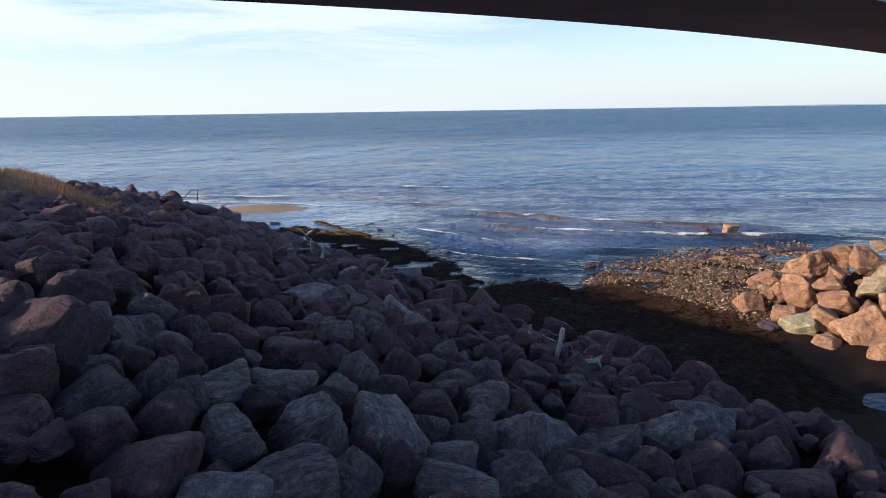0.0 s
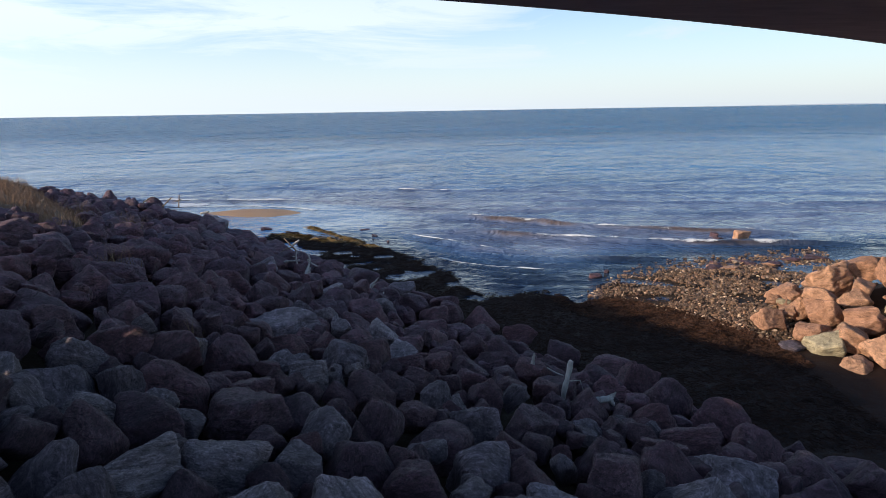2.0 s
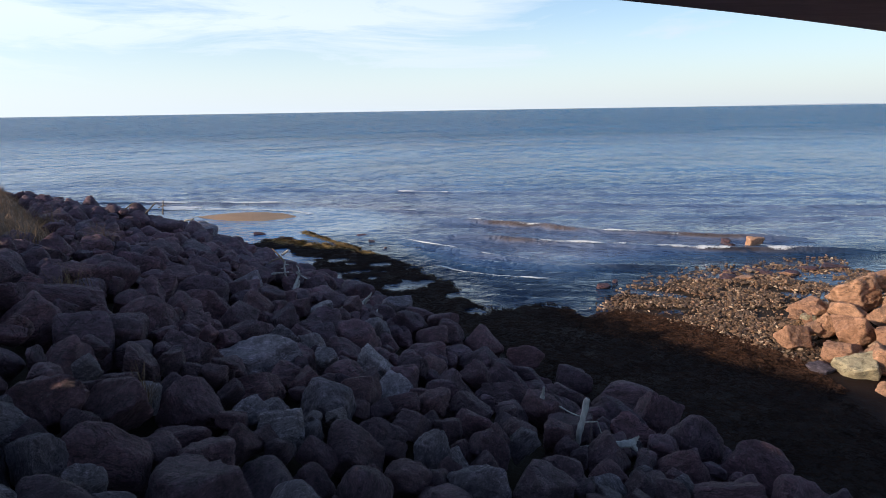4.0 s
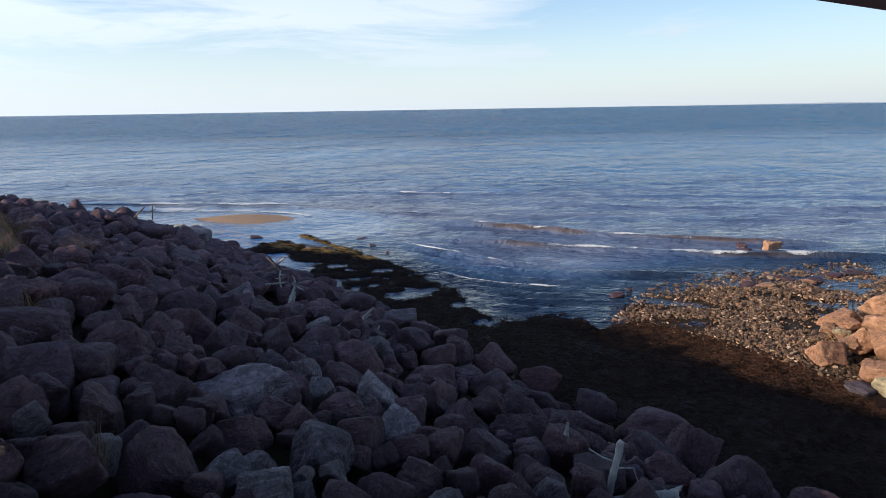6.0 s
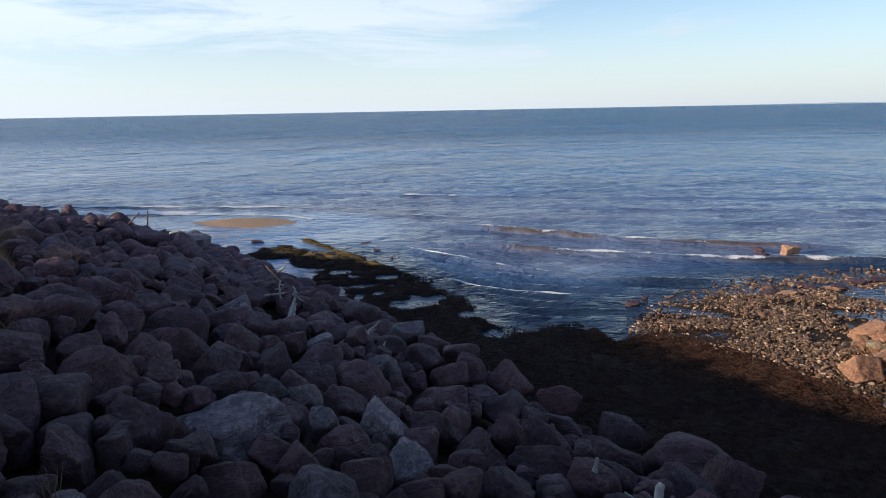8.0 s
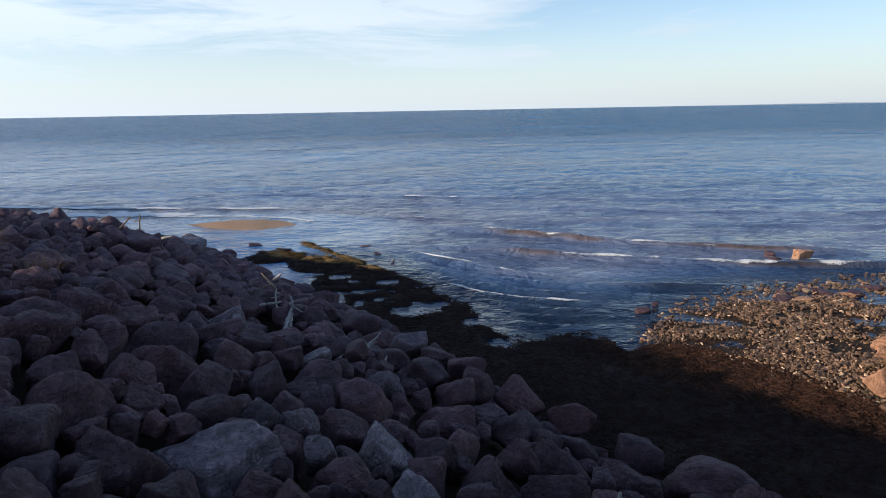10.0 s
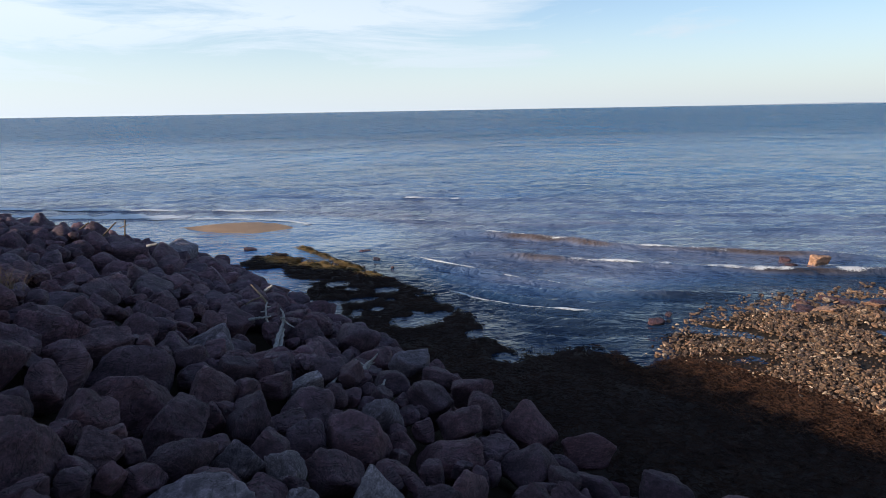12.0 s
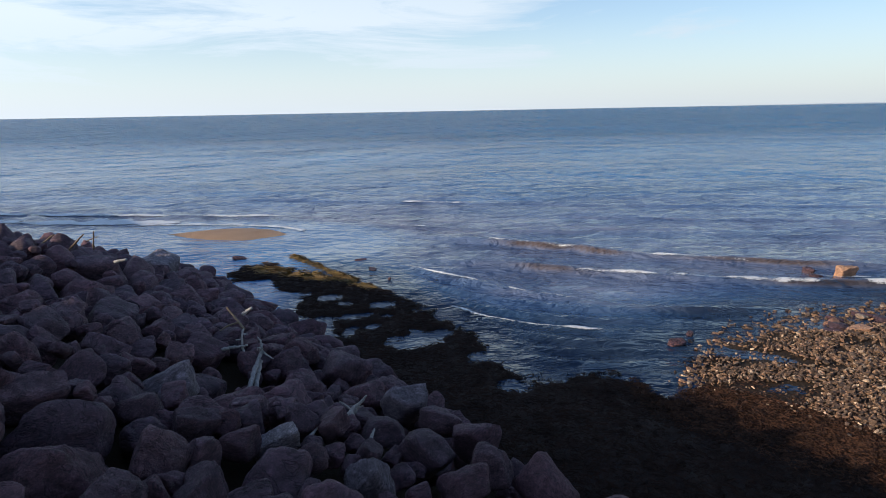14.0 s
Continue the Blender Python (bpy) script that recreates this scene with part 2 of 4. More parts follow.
def foam_material():
    m, t, b = material("sea_foam")
    co = t.nodes.new("ShaderNodeTexCoord").outputs["Object"]
    at = add(t, "ShaderNodeAttribute", attribute_name="froth")
    lace = noised(t, co, 6.5, 7, 0.8, (0.6, 1, 1), 1.8)
    clots = noised(t, co, 1.6, 3, 0.6)
    f = maths(t, "ADD", maths(t, "ADD", maths(t, "MULTIPLY", lace, 1.75), maths(t, "MULTIPLY", clots, 0.7)), maths(t, "SUBTRACT", at.outputs["Fac"], 1.18))
    t.links.new(ramp(t, f, (0.46, 0.0), (0.74, 0.95)), b.inputs["Alpha"])
    b.inputs["Base Color"].default_value = (0.78, 0.79, 0.80, 1)
    b.inputs["Roughness"].default_value = 0.6
    bumped(t, b, lace, 0.8, 0.06)
    return m


M_FOAM = foam_material()


# ---- shape of the shore ----
def fade(a, b, v):
    u = np.clip((v - a) / (b - a), 0, 1)
    return u * u * (3 - 2 * u)


class Lattice:
    """Smooth value noise in the plane, for arrays."""
    def __init__(self, seed):
        self.g = np.random.RandomState(seed).rand(256, 256)

    def __call__(self, x, y):
        xi, yi = np.floor(x).astype(int), np.floor(y).astype(int)
        u, v = x - xi, y - yi
        u, v = u * u * (3 - 2 * u), v * v * (3 - 2 * v)
        g = self.g
        a, b = g[xi % 256, yi % 256], g[(xi + 1) % 256, yi % 256]
        c, d = g[xi % 256, (yi + 1) % 256], g[(xi + 1) % 256, (yi + 1) % 256]
        return (a + (b - a) * u) * (1 - v) + (c + (d - c) * u) * v

    def fractal(self, x, y, octaves=4):
        s, amp, total = 0, 0.5, 0
        for i in range(octaves):
            s, total, amp = s + amp * self(x * 2 ** i + 17 * i, y * 2 ** i + 5 * i), total + amp, amp / 2
        return s / total - 0.5


N1, N2, N3 = Lattice(1), Lattice(2), Lattice(3)
SHORE_X = (-60, -20, -14, -11.5, -10, -6.5, -2.8, -0.3, 0.6, 1.2, 1.8, 2.5, 4.1, 4.9, 5.3, 6.2, 6.8, 7.9, 9.7, 12.5, 15, 20, 40, 80)
SHORE_Y = (46, 40, 38, 39.5, 41.5, 38.4, 35.6, 32.0, 30.0, 28.0, 26.6, 26.4, 26.7, 25.8, 24.8, 25.8, 27.1, 28.6, 29.7, 31.2, 32, 33, 36, 40)


# the line to which the water is darkened, smoother than the shore
EDGE_X = (-10, -6.5, -2.8, 0.0, 2.0, 5.0, 8.0, 12.0, 15, 20, 40)
EDGE_Y = (41.5, 38.4, 35.6, 31.6, 29.4, 28.8, 29.8, 31.4, 32, 33, 36)
# pools among the weed: x, y, half their width and depth
POOLS = [(-7.5, 34.6, 1.0, 1.3), (-9.1, 36.8, 0.8, 1.0), (-5.2, 31.5, 0.5, 0.8), (-5.4, 35.2, 0.46, 0.5), (-4.6, 34.1, 0.44, 0.35), (-4.1, 32.4, 0.46, 0.4), (-3.5, 32.6, 0.23, 0.3), (-3.1, 33.9, 0.4, 0.43),
         (-2.8, 32.4, 0.23, 0.25), (-3.2, 31.2, 0.26, 0.35), (-1.7, 29.9, 0.7, 0.75), (-0.9, 30.2, 0.46, 0.5), (-3.9, 30.8, 0.2, 0.55), (1.3, 26.2, 0.35, 0.4), (0.6, 28.3, 0.4, 0.33)]


def toe_distance(x, y):
    """How far up from the foot of the riprap a place lies (creek side, sea side)."""
    d = -0.776 * x - 0.63 * (y - 23.4)
    return d - 0.75 * fade(25, 20, y) * fade(6, 2, d), -0.18 * (x + 10.8) - 0.98 * (y - 37.4)


def riprap_top(x, y):
    """Height of the tops of the riprap."""
    yy = np.maximum(y, 2.0)
    q = 4.538 - 0.2581 * x - 0.1134 * yy + 0.0082 * x * x + 0.0006 * x * yy - 0.002 * yy * yy
    d, s = toe_distance(x, y)
    q = np.where(x < -9, np.minimum(q, 0.75 + 0.37 * d), q) + 0.72 * np.exp(-((x + 12.2) / 3) ** 2 - ((y - 29) / 2.6) ** 2)
    q = q - 0.85 * np.exp(-((x + 4.7) / 1.1) ** 2 - ((y - 21.8) / 1.5) ** 2)
    q = q + 0.45 * np.exp(-((x + 10.3) / 1.5) ** 2 - ((y - 35) / 2.0) ** 2)
    q = q + 0.32 * fade(17.3, 20.0, y) * fade(-8, -3, x) * fade(28, 24, y)
    return np.minimum(np.minimum(q, 0.9 + 0.42 * s), 5.25)


def turf_at(x, y):
    """Where dry grass covers the top of the bank."""
    d, s = toe_distance(x, y)
    return fade(9.7, 10.7, d) * fade(17.0, 18.2, y + 0.05 * x) * fade(2.5, 4.0, s)


def far_bank_top(x, y):
    """Height of the boulders over the creek."""
    return 0.25 + 0.28 * ((x - 10.5) * 0.88 + (y - 21) * 0.475)


def ground_height(x, y):
    x, y = np.asarray(x, float), np.asarray(y, float)
    sea = np.interp(x, SHORE_X, SHORE_Y) - y + 1.6 * N3.fractal(x * 0.5, y * 0.5) - 0.2
    g = np.clip(sea * 0.05, -2.5, 0.16) + 0.14 * N1.fractal(x * 0.8, y * 0.8) + 0.10 * N2.fractal(x * 3, y * 3)
    bank = fade(3.5, 1.0, x) * fade(25.0, 27.5, y + 0.25 * x)
    g = g * (1 - bank) + bank * (np.clip(sea * 0.07, -2.5, 0.09) + 0.16 * N1.fractal(x * 1.5, y * 1.7) + 0.12 * N2.fractal(x * 3, y * 3))
    low = fade(5.5, 7.5, x) * fade(21, 23.5, y)
    g = g * (1 - low) + low * (np.clip(sea * 0.03, -2.5, 0.03) + 0.04 * fade(26, 23.5, y) + (0.04 + 0.12 * fade(23.5, 26.5, y)) * N2.fractal(x * 0.55, y * 0.9) + 0.03 * N1.fractal(x * 3, y * 3))
    g = g - 0.12 * fade(14.5, 17, x) * fade(27, 30, y)
    g = np.where(sea < -2, np.minimum(g, -0.25), g)
    for px, py, a, b in POOLS:
        g = g - 0.22 * fade(1.5, 0.7, np.hypot((x - px) / a, (y - py) / b) + 1.8 * N2.fractal(x * 1.6, y * 2.4, 5))
    # the runnel between riprap and weed, the pool by the far bank, the bar
    run = np.exp(-((0.776 * (x + 6.9) + 0.63 * (y - 33.2)) / 0.55) ** 2) * fade(-1.0, -3.0, x) * fade(29, 31, y)
    g = g - 0.13 * run
    g = g - 0.35 * np.exp(-((x - 11.4) / 0.8) ** 2 - ((y - 14.8) / 0.7) ** 2)
    bar = ((x + 14.8) / 4.4) ** 2 + ((y - 49.5 + 0.12 * (x + 15) + 0.01 * (x + 15) ** 2) / (2.4 + 0.26 * np.clip(x + 14.5, -4, 4))) ** 2 + 0.8 * N3.fractal(x * 0.4, y * 0.5)
    g = np.maximum(g, 0.17 - 0.25 * bar + 0.02 * N1.fractal(x, y))
    flat = ((x + 15) / 16) ** 2 + ((y - 46) / 9) ** 2
    g = np.where(flat < 1.6, np.maximum(g, np.minimum(-0.13, -0.13 - 0.2 * (flat - 0.6))), g)
    # a low ridge of weed that runs out along the shallows
    u = np.clip(((x + 8.8) * 5.0 - (y - 42.8) * 6.4) / 66.0, 0, 1)
    g = np.maximum(g, 0.02 - 1.3 * ((x + 8.8 - 5.0 * u) ** 2 + (y - 42.8 + 6.4 * u) ** 2) + 0.22 * N2.fractal(x * 2, y * 2))
    d, s = toe_distance(x, y)
    mound = np.minimum(riprap_top(x, y) - 0.62 + 0.54 * turf_at(x, y), -0.3 + 0.55 * np.minimum(d, s))
    dd = (x - 10.5) * 0.88 + (y - 21) * 0.475
    other = np.minimum(np.minimum(far_bank_top(x, y) - 0.65, -0.3 + 0.5 * dd), 3.5)
    other = np.minimum(other, -0.4 + 0.45 * (25.0 + 0.42 * (x - 12) - y))
    return np.maximum(np.maximum(g, mound), other)


GRID_X, GRID_Y = np.arange(-26, 24.01, 0.1), np.arange(2, 46.01, 0.1)
GRID = ground_height(*np.meshgrid(GRID_X, GRID_Y))


def ground_at(x, y):
    """Height of the ground at one place near the creek."""
    u, v = min(max((x + 26) * 10, 0), len(GRID_X) - 2), min(max((y - 2) * 10, 0), len(GRID_Y) - 2)
    i, j = int(u), int(v)
    u, v = u - i, v - j
    return float((GRID[j, i] * (1 - u) + GRID[j, i + 1] * u) * (1 - v) + (GRID[j + 1, i] * (1 - u) + GRID[j + 1, i + 1] * u) * v)


def axis(fine_from, fine_to, step, far, slow=1.16, until=0.0):
    v = list(np.arange(fine_from, fine_to, step))
    for sign, start in ((1, v[-1]), (-1, v[0])):
        p, s, more = start, step, []
        while abs(p) < far:
            s *= slow if s < until else 1.16
            p += sign * s
            more.append(p)
        v = v + more if sign > 0 else more[::-1] + v
    return np.array(v)


def sheet(name, xs, ys, height, mat, attribute, values):
    X, Y = np.meshgrid(xs, ys)
    co = np.stack([X, Y, height(X, Y)], -1).reshape(-1, 3)
    nx, ny = len(xs), len(ys)
    i = (np.arange(ny - 1)[:, None] * nx + np.arange(nx - 1)).reshape(-1)
    faces = np.stack([i, i + 1, i + 1 + nx, i + nx], -1)
    me = bpy.data.meshes.new(name)
    me.vertices.add(len(co))
    me.vertices.foreach_set("co", co.ravel())
    me.loops.add(faces.size)
    me.loops.foreach_set("vertex_index", faces.ravel())
    me.polygons.add(len(faces))
    me.polygons.foreach_set("loop_start", np.arange(len(faces)) * 4)
    me.polygons.foreach_set("use_smooth", np.ones(len(faces), bool))
    me.update(calc_edges=True)
    a = me.color_attributes.new(attribute, "FLOAT_COLOR", "POINT")
    a.data.foreach_set("color", values(X, Y).reshape(-1, 4).ravel())
    me.materials.append(mat)
    return new(name, me)


def cover(X, Y):
    """Red: sand, green: weed, blue: turf."""
    d, s = toe_distance(X, Y)
    c = np.zeros((*X.shape, 4))
    c[..., 0] = fade(-7.5, -9.5, X) * fade(40, 43, Y) + fade(2, 8, Y - np.interp(X, SHORE_X, SHORE_Y))
    right = fade(5.2, 9.0, X + 0.75 * (Y - 24.5))
    c[..., 1] = fade(0.4, -0.4, d) * (1 - right * fade(19.5, 21.5, Y)) * (1 - c[..., 0])
    c[..., 2] = np.maximum(turf_at(X, Y), fade(16.5, 17.5, d))
    c[..., 3] = 1
    return c


ground = sheet("ground", axis(-26, 24, 0.16, 4800), axis(2, 46, 0.16, 4800), ground_height, M_GROUND, "cover", cover)
tagged(ground, "dark weedy creek bed, sand and gravel shore at low tide", "ground", kind="structure")

# breaking crests: along x, the line of each crest and its height
CRESTS = [((-45, 61), (-30, 58.2), (-22, 57.0), (-12, 56.2), 0.05), ((-2, 47.5), (3, 45.4), (10.8, 40.6), (22, 38.4), 0.27),
          ((-1, 41.5), (6.4, 38.2), (10, 36.9), (24, 35.4), 0.26), ((-3.4, 41.6), (-0.3, 37.0), (4, 34.6), (14, 33.4), 0.15),
          ((-1.2, 34.6), (1.6, 31.6), (5, 30.4), (9, 30.2), 0.09), ((-6, 52), (4, 49), (14, 47), (30, 45), 0.08),
          ((-20, 66), (0, 62), (16, 58), (40, 55), 0.08), ((6, 54), (16, 52), (28, 50.5), (44, 49), 0.10),
          ((0.2, 31.4), (2.0, 29.2), (4.4, 28.5), (7.6, 28.9), 0.11), ((0.0, 32.6), (2.0, 30.3), (4.6, 29.4), (8.2, 29.7), 0.10),
          ((0.5, 30.0), (2.0, 28.4), (4.2, 27.7), (6.8, 28.0), 0.09)]
CRESTS += [((-2.6, 38.8), (0.0, 35.6), (4.0, 33.2), (11.0, 32.0), 0.10), ((-1.6, 36.4), (0.6, 33.6), (4.0, 31.8), (10.0, 31.2), 0.10)]


def crest_line(c, x):
    p = np.array(c[:4])
    # a smooth curve through the four places
    k = np.polyfit(p[:, 0], p[:, 1], 3 if p[-1, 0] - p[0, 0] < 14 else 2)
    return np.polyval(k, x)


def sea_height(X, Y):
    h = np.zeros_like(X)
    depth = fade(0, 14, Y - np.interp(X, SHORE_X, SHORE_Y))
    near = fade(120, 50, Y) * fade(120, 50, np.abs(X))
    for k, (a, l, amp) in enumerate(((0.35, 5.5, 0.018), (0.05, 3.1, 0.020), (0.6, 2.1, 0.020), (-0.15, 8.5, 0.020), (0.25, 1.3, 0.016), (-0.4, 1.7, 0.018), (0.15, 0.85, 0.010))):
        warp = 3.0 * N1.fractal(X * 0.06 + 9 * k, Y * 0.06) + 0.9 * N3.fractal(X * 0.3 + 5 * k, Y * 0.5)
        ph = (Y * math.cos(a) + X * math.sin(a) + warp) * 2 * math.pi / l
        crest = 1.273 - np.abs(np.sin(ph / 2)) * 2
        h += amp * (1.0 if l < 3.5 else 0.6) * crest * (0.55 + 0.9 * N2(X * 0.13 + 31 * k, Y * 0.3)) * near * fade(66 + 28 * l, 40 + 12 * l, Y)
    h *= 0.85 * (0.35 + 0.65 * depth)
    calm = calm_at(X, Y)
    h *= 1 - 0.95 * calm
    for c in CRESTS:
        x0, x1 = c[0][0], c[3][0]
        v = Y - crest_line(c, np.clip(X, x0, x1)) + 0.5 * N3.fractal(X * 0.35, Y * 0.1)
        w = fade(x0 - 0.5, x0 + 3, X) * fade(x1 + 0.5, x1 - 4, X) * (0.6 + 0.8 * N2(X * 0.3, Y * 0 + c[4] * 99))
        h += c[4] * w * np.where(v < 0, np.exp(-(v / (0.28 if c[4] > 0.12 else 0.18)) ** 2), np.exp(-(v / (0.95 if c[4] > 0.12 else 0.42)) ** 2))
    return h


def calm_at(X, Y):
    flat = ((X + 16) / 13) ** 2 + ((Y - 46) / 9.0) ** 2
    c = fade(1.25, 0.7, flat)
    creek = fade(1.0, -1.5, Y - np.interp(X, SHORE_X, SHORE_Y))
    return np.maximum(0.9 * c, creek)


def state(X, Y):
    """Red: calm, green: silt in the water, and brown on the wave fronts."""
    c = np.zeros((*X.shape, 4))
    off = Y - np.interp(X, SHORE_X, SHORE_Y)
    c[..., 0] = calm_at(X, Y)
    c[..., 1] = (0.60 + 0.6 * N2.fractal(X * 0.05, Y * 0.3)) * fade(58, 6, off + 30 * N1.fractal(X * 0.03, Y * 0.06)) * fade(0, 8, Y - np.interp(X, EDGE_X, EDGE_Y)) * (1 - 0.6 * c[..., 0])
    for k in CRESTS[1:]:
        v = Y - crest_line(k, np.clip(X, k[0][0], k[3][0])) + 0.5 * N3.fractal(X * 0.35, Y * 0.1)
        face = fade(k[0][0], k[0][0] + 5, X) * fade(k[3][0], k[3][0] - 5, X) * np.exp(-((v + 0.15) / 0.42) ** 2)
        c[..., 1] = np.maximum(c[..., 1], face * np.clip(0.72 + 1.4 * N2.fractal(X * 0.2, Y * 0.25), 0, 1.0) * min(1, k[4] / 0.15) * (k[4] > 0.075))
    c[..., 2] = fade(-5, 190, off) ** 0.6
    c[..., 3] = 0.92 * fade(6.5, 0.5, Y - np.interp(X, EDGE_X, EDGE_Y) + 1.5 * N3.fractal(X * 0.3, Y * 0.4)) * fade(-9, -6, X)
    return c


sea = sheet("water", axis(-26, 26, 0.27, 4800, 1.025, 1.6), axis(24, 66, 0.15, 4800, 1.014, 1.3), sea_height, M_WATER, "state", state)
tagged(sea, "blue rippled sea, brownish and choppy along the shore", "sea", kind="structure")


# ---- stones ----
def rock_mesh(name, seed, level, mat, cuts=8, squash=0.72, wear=26.0, step=0.022):
    """A quarried block: a box cut by chance planes, its edges worn, its faces uneven and bedded."""
    r = random.Random(seed)
    bm = bmesh.new()
    bmesh.ops.create_icosphere(bm, subdivisions=level, radius=1.0)
    sides = []
    for i, size in ((0, r.uniform(0.92, 1.2)), (1, r.uniform(0.72, 0.98)), (2, squash)):
        for sign in (-1, 1):
            n = [r.gauss(0, 0.17) for _ in range(3)]
            n[i] = sign
            sides.append((Vector(n).normalized(), size * r.uniform(0.85, 1.1)))
    for _ in range(cuts):
        n = Vector((r.gauss(0, 1), r.gauss(0, 1), r.gauss(0, 0.8))).normalized()
        reach = sum(abs(c) * m for c, m in zip(n, (1.05, 0.85, squash)))
        sides.append((n, reach * r.uniform(0.50, 0.80)))
    bed = Vector((r.gauss(0, 0.3), r.gauss(0, 0.3), 1)).normalized()
    shift = Vector((r.uniform(0, 90), r.uniform(0, 90), r.uniform(0, 90)))
    for v in bm.verts:
        d = v.co.normalized()
        p = d * sum((max(n.dot(d), 0) / off) ** wear for n, off in sides) ** (-1 / wear)
        ledge = (p.dot(bed) * 3.2 + 0.7 * noise.noise(p * 1.7 + shift)) % 1.0
        v.co = p * (0.96 + 0.09 * noise.noise(p * 1.3 + shift) + 0.07 * noise.noise(p * 2.9 + shift) + 0.035 * noise.noise(p * 7.0 + shift) + 0.024 * (abs(noise.noise(p * 11.0 + shift)) - 0.25) + 0.012 * noise.noise(p * 24.0 + shift)
                    + step * (ledge if ledge < 0.85 else (1 - ledge) * 5.6))
    for f in bm.faces:
        f.smooth = True
    me = bpy.data.meshes.new(name)
    bm.to_mesh(me)
    bm.free()
    me.materials.append(mat)
    return me


def joined(name, parts, mat):
    """One mesh out of (mesh, matrix) pairs."""
    cache, cos, tris, base = {}, [], [], 0
    for me, mx in parts:
        if me.name not in cache:
            c = np.empty(len(me.vertices) * 3)
            me.vertices.foreach_get("co", c)
            me.calc_loop_triangles()
            f = np.empty(len(me.loop_triangles) * 3, int)
            me.loop_triangles.foreach_get("vertices", f)
            cache[me.name] = (c.reshape(-1, 3), f.reshape(-1, 3))
        c, f = cache[me.name]
        a = np.array(mx)
        cos.append(c @ a[:3, :3].T + a[:3, 3])
        tris.append(f + base)
        base += len(c)
    co, tr = np.vstack(cos), np.vstack(tris)
    me = bpy.data.meshes.new(name)
    me.vertices.add(len(co))
    me.vertices.foreach_set("co", co.ravel())
    me.loops.add(tr.size)
    me.loops.foreach_set("vertex_index", tr.ravel())
    me.polygons.add(len(tr))
    me.polygons.foreach_set("loop_start", np.arange(len(tr)) * 3)
    me.polygons.foreach_set("use_smooth", np.ones(len(tr), bool))
    me.update(calc_edges=True)
    me.materials.append(mat)
    return new(name, me)


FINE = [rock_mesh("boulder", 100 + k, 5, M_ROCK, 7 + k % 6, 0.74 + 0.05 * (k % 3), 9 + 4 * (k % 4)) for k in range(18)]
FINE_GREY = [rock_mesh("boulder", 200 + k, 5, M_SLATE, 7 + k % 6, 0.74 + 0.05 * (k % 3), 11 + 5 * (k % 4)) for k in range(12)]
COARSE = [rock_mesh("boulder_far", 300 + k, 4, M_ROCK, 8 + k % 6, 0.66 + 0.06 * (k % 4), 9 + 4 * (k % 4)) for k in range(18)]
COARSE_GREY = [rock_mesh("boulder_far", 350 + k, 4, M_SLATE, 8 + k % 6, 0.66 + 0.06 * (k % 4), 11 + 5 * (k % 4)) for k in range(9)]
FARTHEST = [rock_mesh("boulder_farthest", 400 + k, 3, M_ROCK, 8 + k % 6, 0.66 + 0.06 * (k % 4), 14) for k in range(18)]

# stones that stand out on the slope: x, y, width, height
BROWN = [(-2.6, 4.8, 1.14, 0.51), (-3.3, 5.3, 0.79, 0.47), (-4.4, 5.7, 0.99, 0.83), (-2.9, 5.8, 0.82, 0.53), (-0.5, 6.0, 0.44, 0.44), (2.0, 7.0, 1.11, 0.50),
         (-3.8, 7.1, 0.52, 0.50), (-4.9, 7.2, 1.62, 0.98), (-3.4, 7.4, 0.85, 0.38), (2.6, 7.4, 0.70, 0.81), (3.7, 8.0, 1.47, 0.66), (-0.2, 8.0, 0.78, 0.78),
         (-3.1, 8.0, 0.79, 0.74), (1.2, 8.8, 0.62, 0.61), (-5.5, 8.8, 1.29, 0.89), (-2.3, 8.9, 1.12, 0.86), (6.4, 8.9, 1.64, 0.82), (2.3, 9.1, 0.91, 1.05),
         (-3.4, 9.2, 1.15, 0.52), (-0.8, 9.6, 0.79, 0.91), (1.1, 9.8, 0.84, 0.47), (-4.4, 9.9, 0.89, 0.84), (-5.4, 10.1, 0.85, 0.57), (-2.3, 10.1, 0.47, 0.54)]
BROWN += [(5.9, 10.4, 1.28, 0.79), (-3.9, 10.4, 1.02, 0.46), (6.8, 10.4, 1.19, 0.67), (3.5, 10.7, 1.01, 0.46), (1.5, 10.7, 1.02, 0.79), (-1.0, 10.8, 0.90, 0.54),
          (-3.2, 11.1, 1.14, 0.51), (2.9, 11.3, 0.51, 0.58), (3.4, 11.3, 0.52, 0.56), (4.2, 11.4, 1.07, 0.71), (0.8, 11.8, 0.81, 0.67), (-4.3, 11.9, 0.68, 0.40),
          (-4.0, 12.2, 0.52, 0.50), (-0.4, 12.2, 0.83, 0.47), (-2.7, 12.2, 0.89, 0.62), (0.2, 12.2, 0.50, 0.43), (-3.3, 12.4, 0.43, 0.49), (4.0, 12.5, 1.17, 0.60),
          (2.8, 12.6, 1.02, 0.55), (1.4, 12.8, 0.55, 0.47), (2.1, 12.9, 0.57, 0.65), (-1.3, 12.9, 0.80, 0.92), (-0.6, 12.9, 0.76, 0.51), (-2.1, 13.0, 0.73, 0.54)]
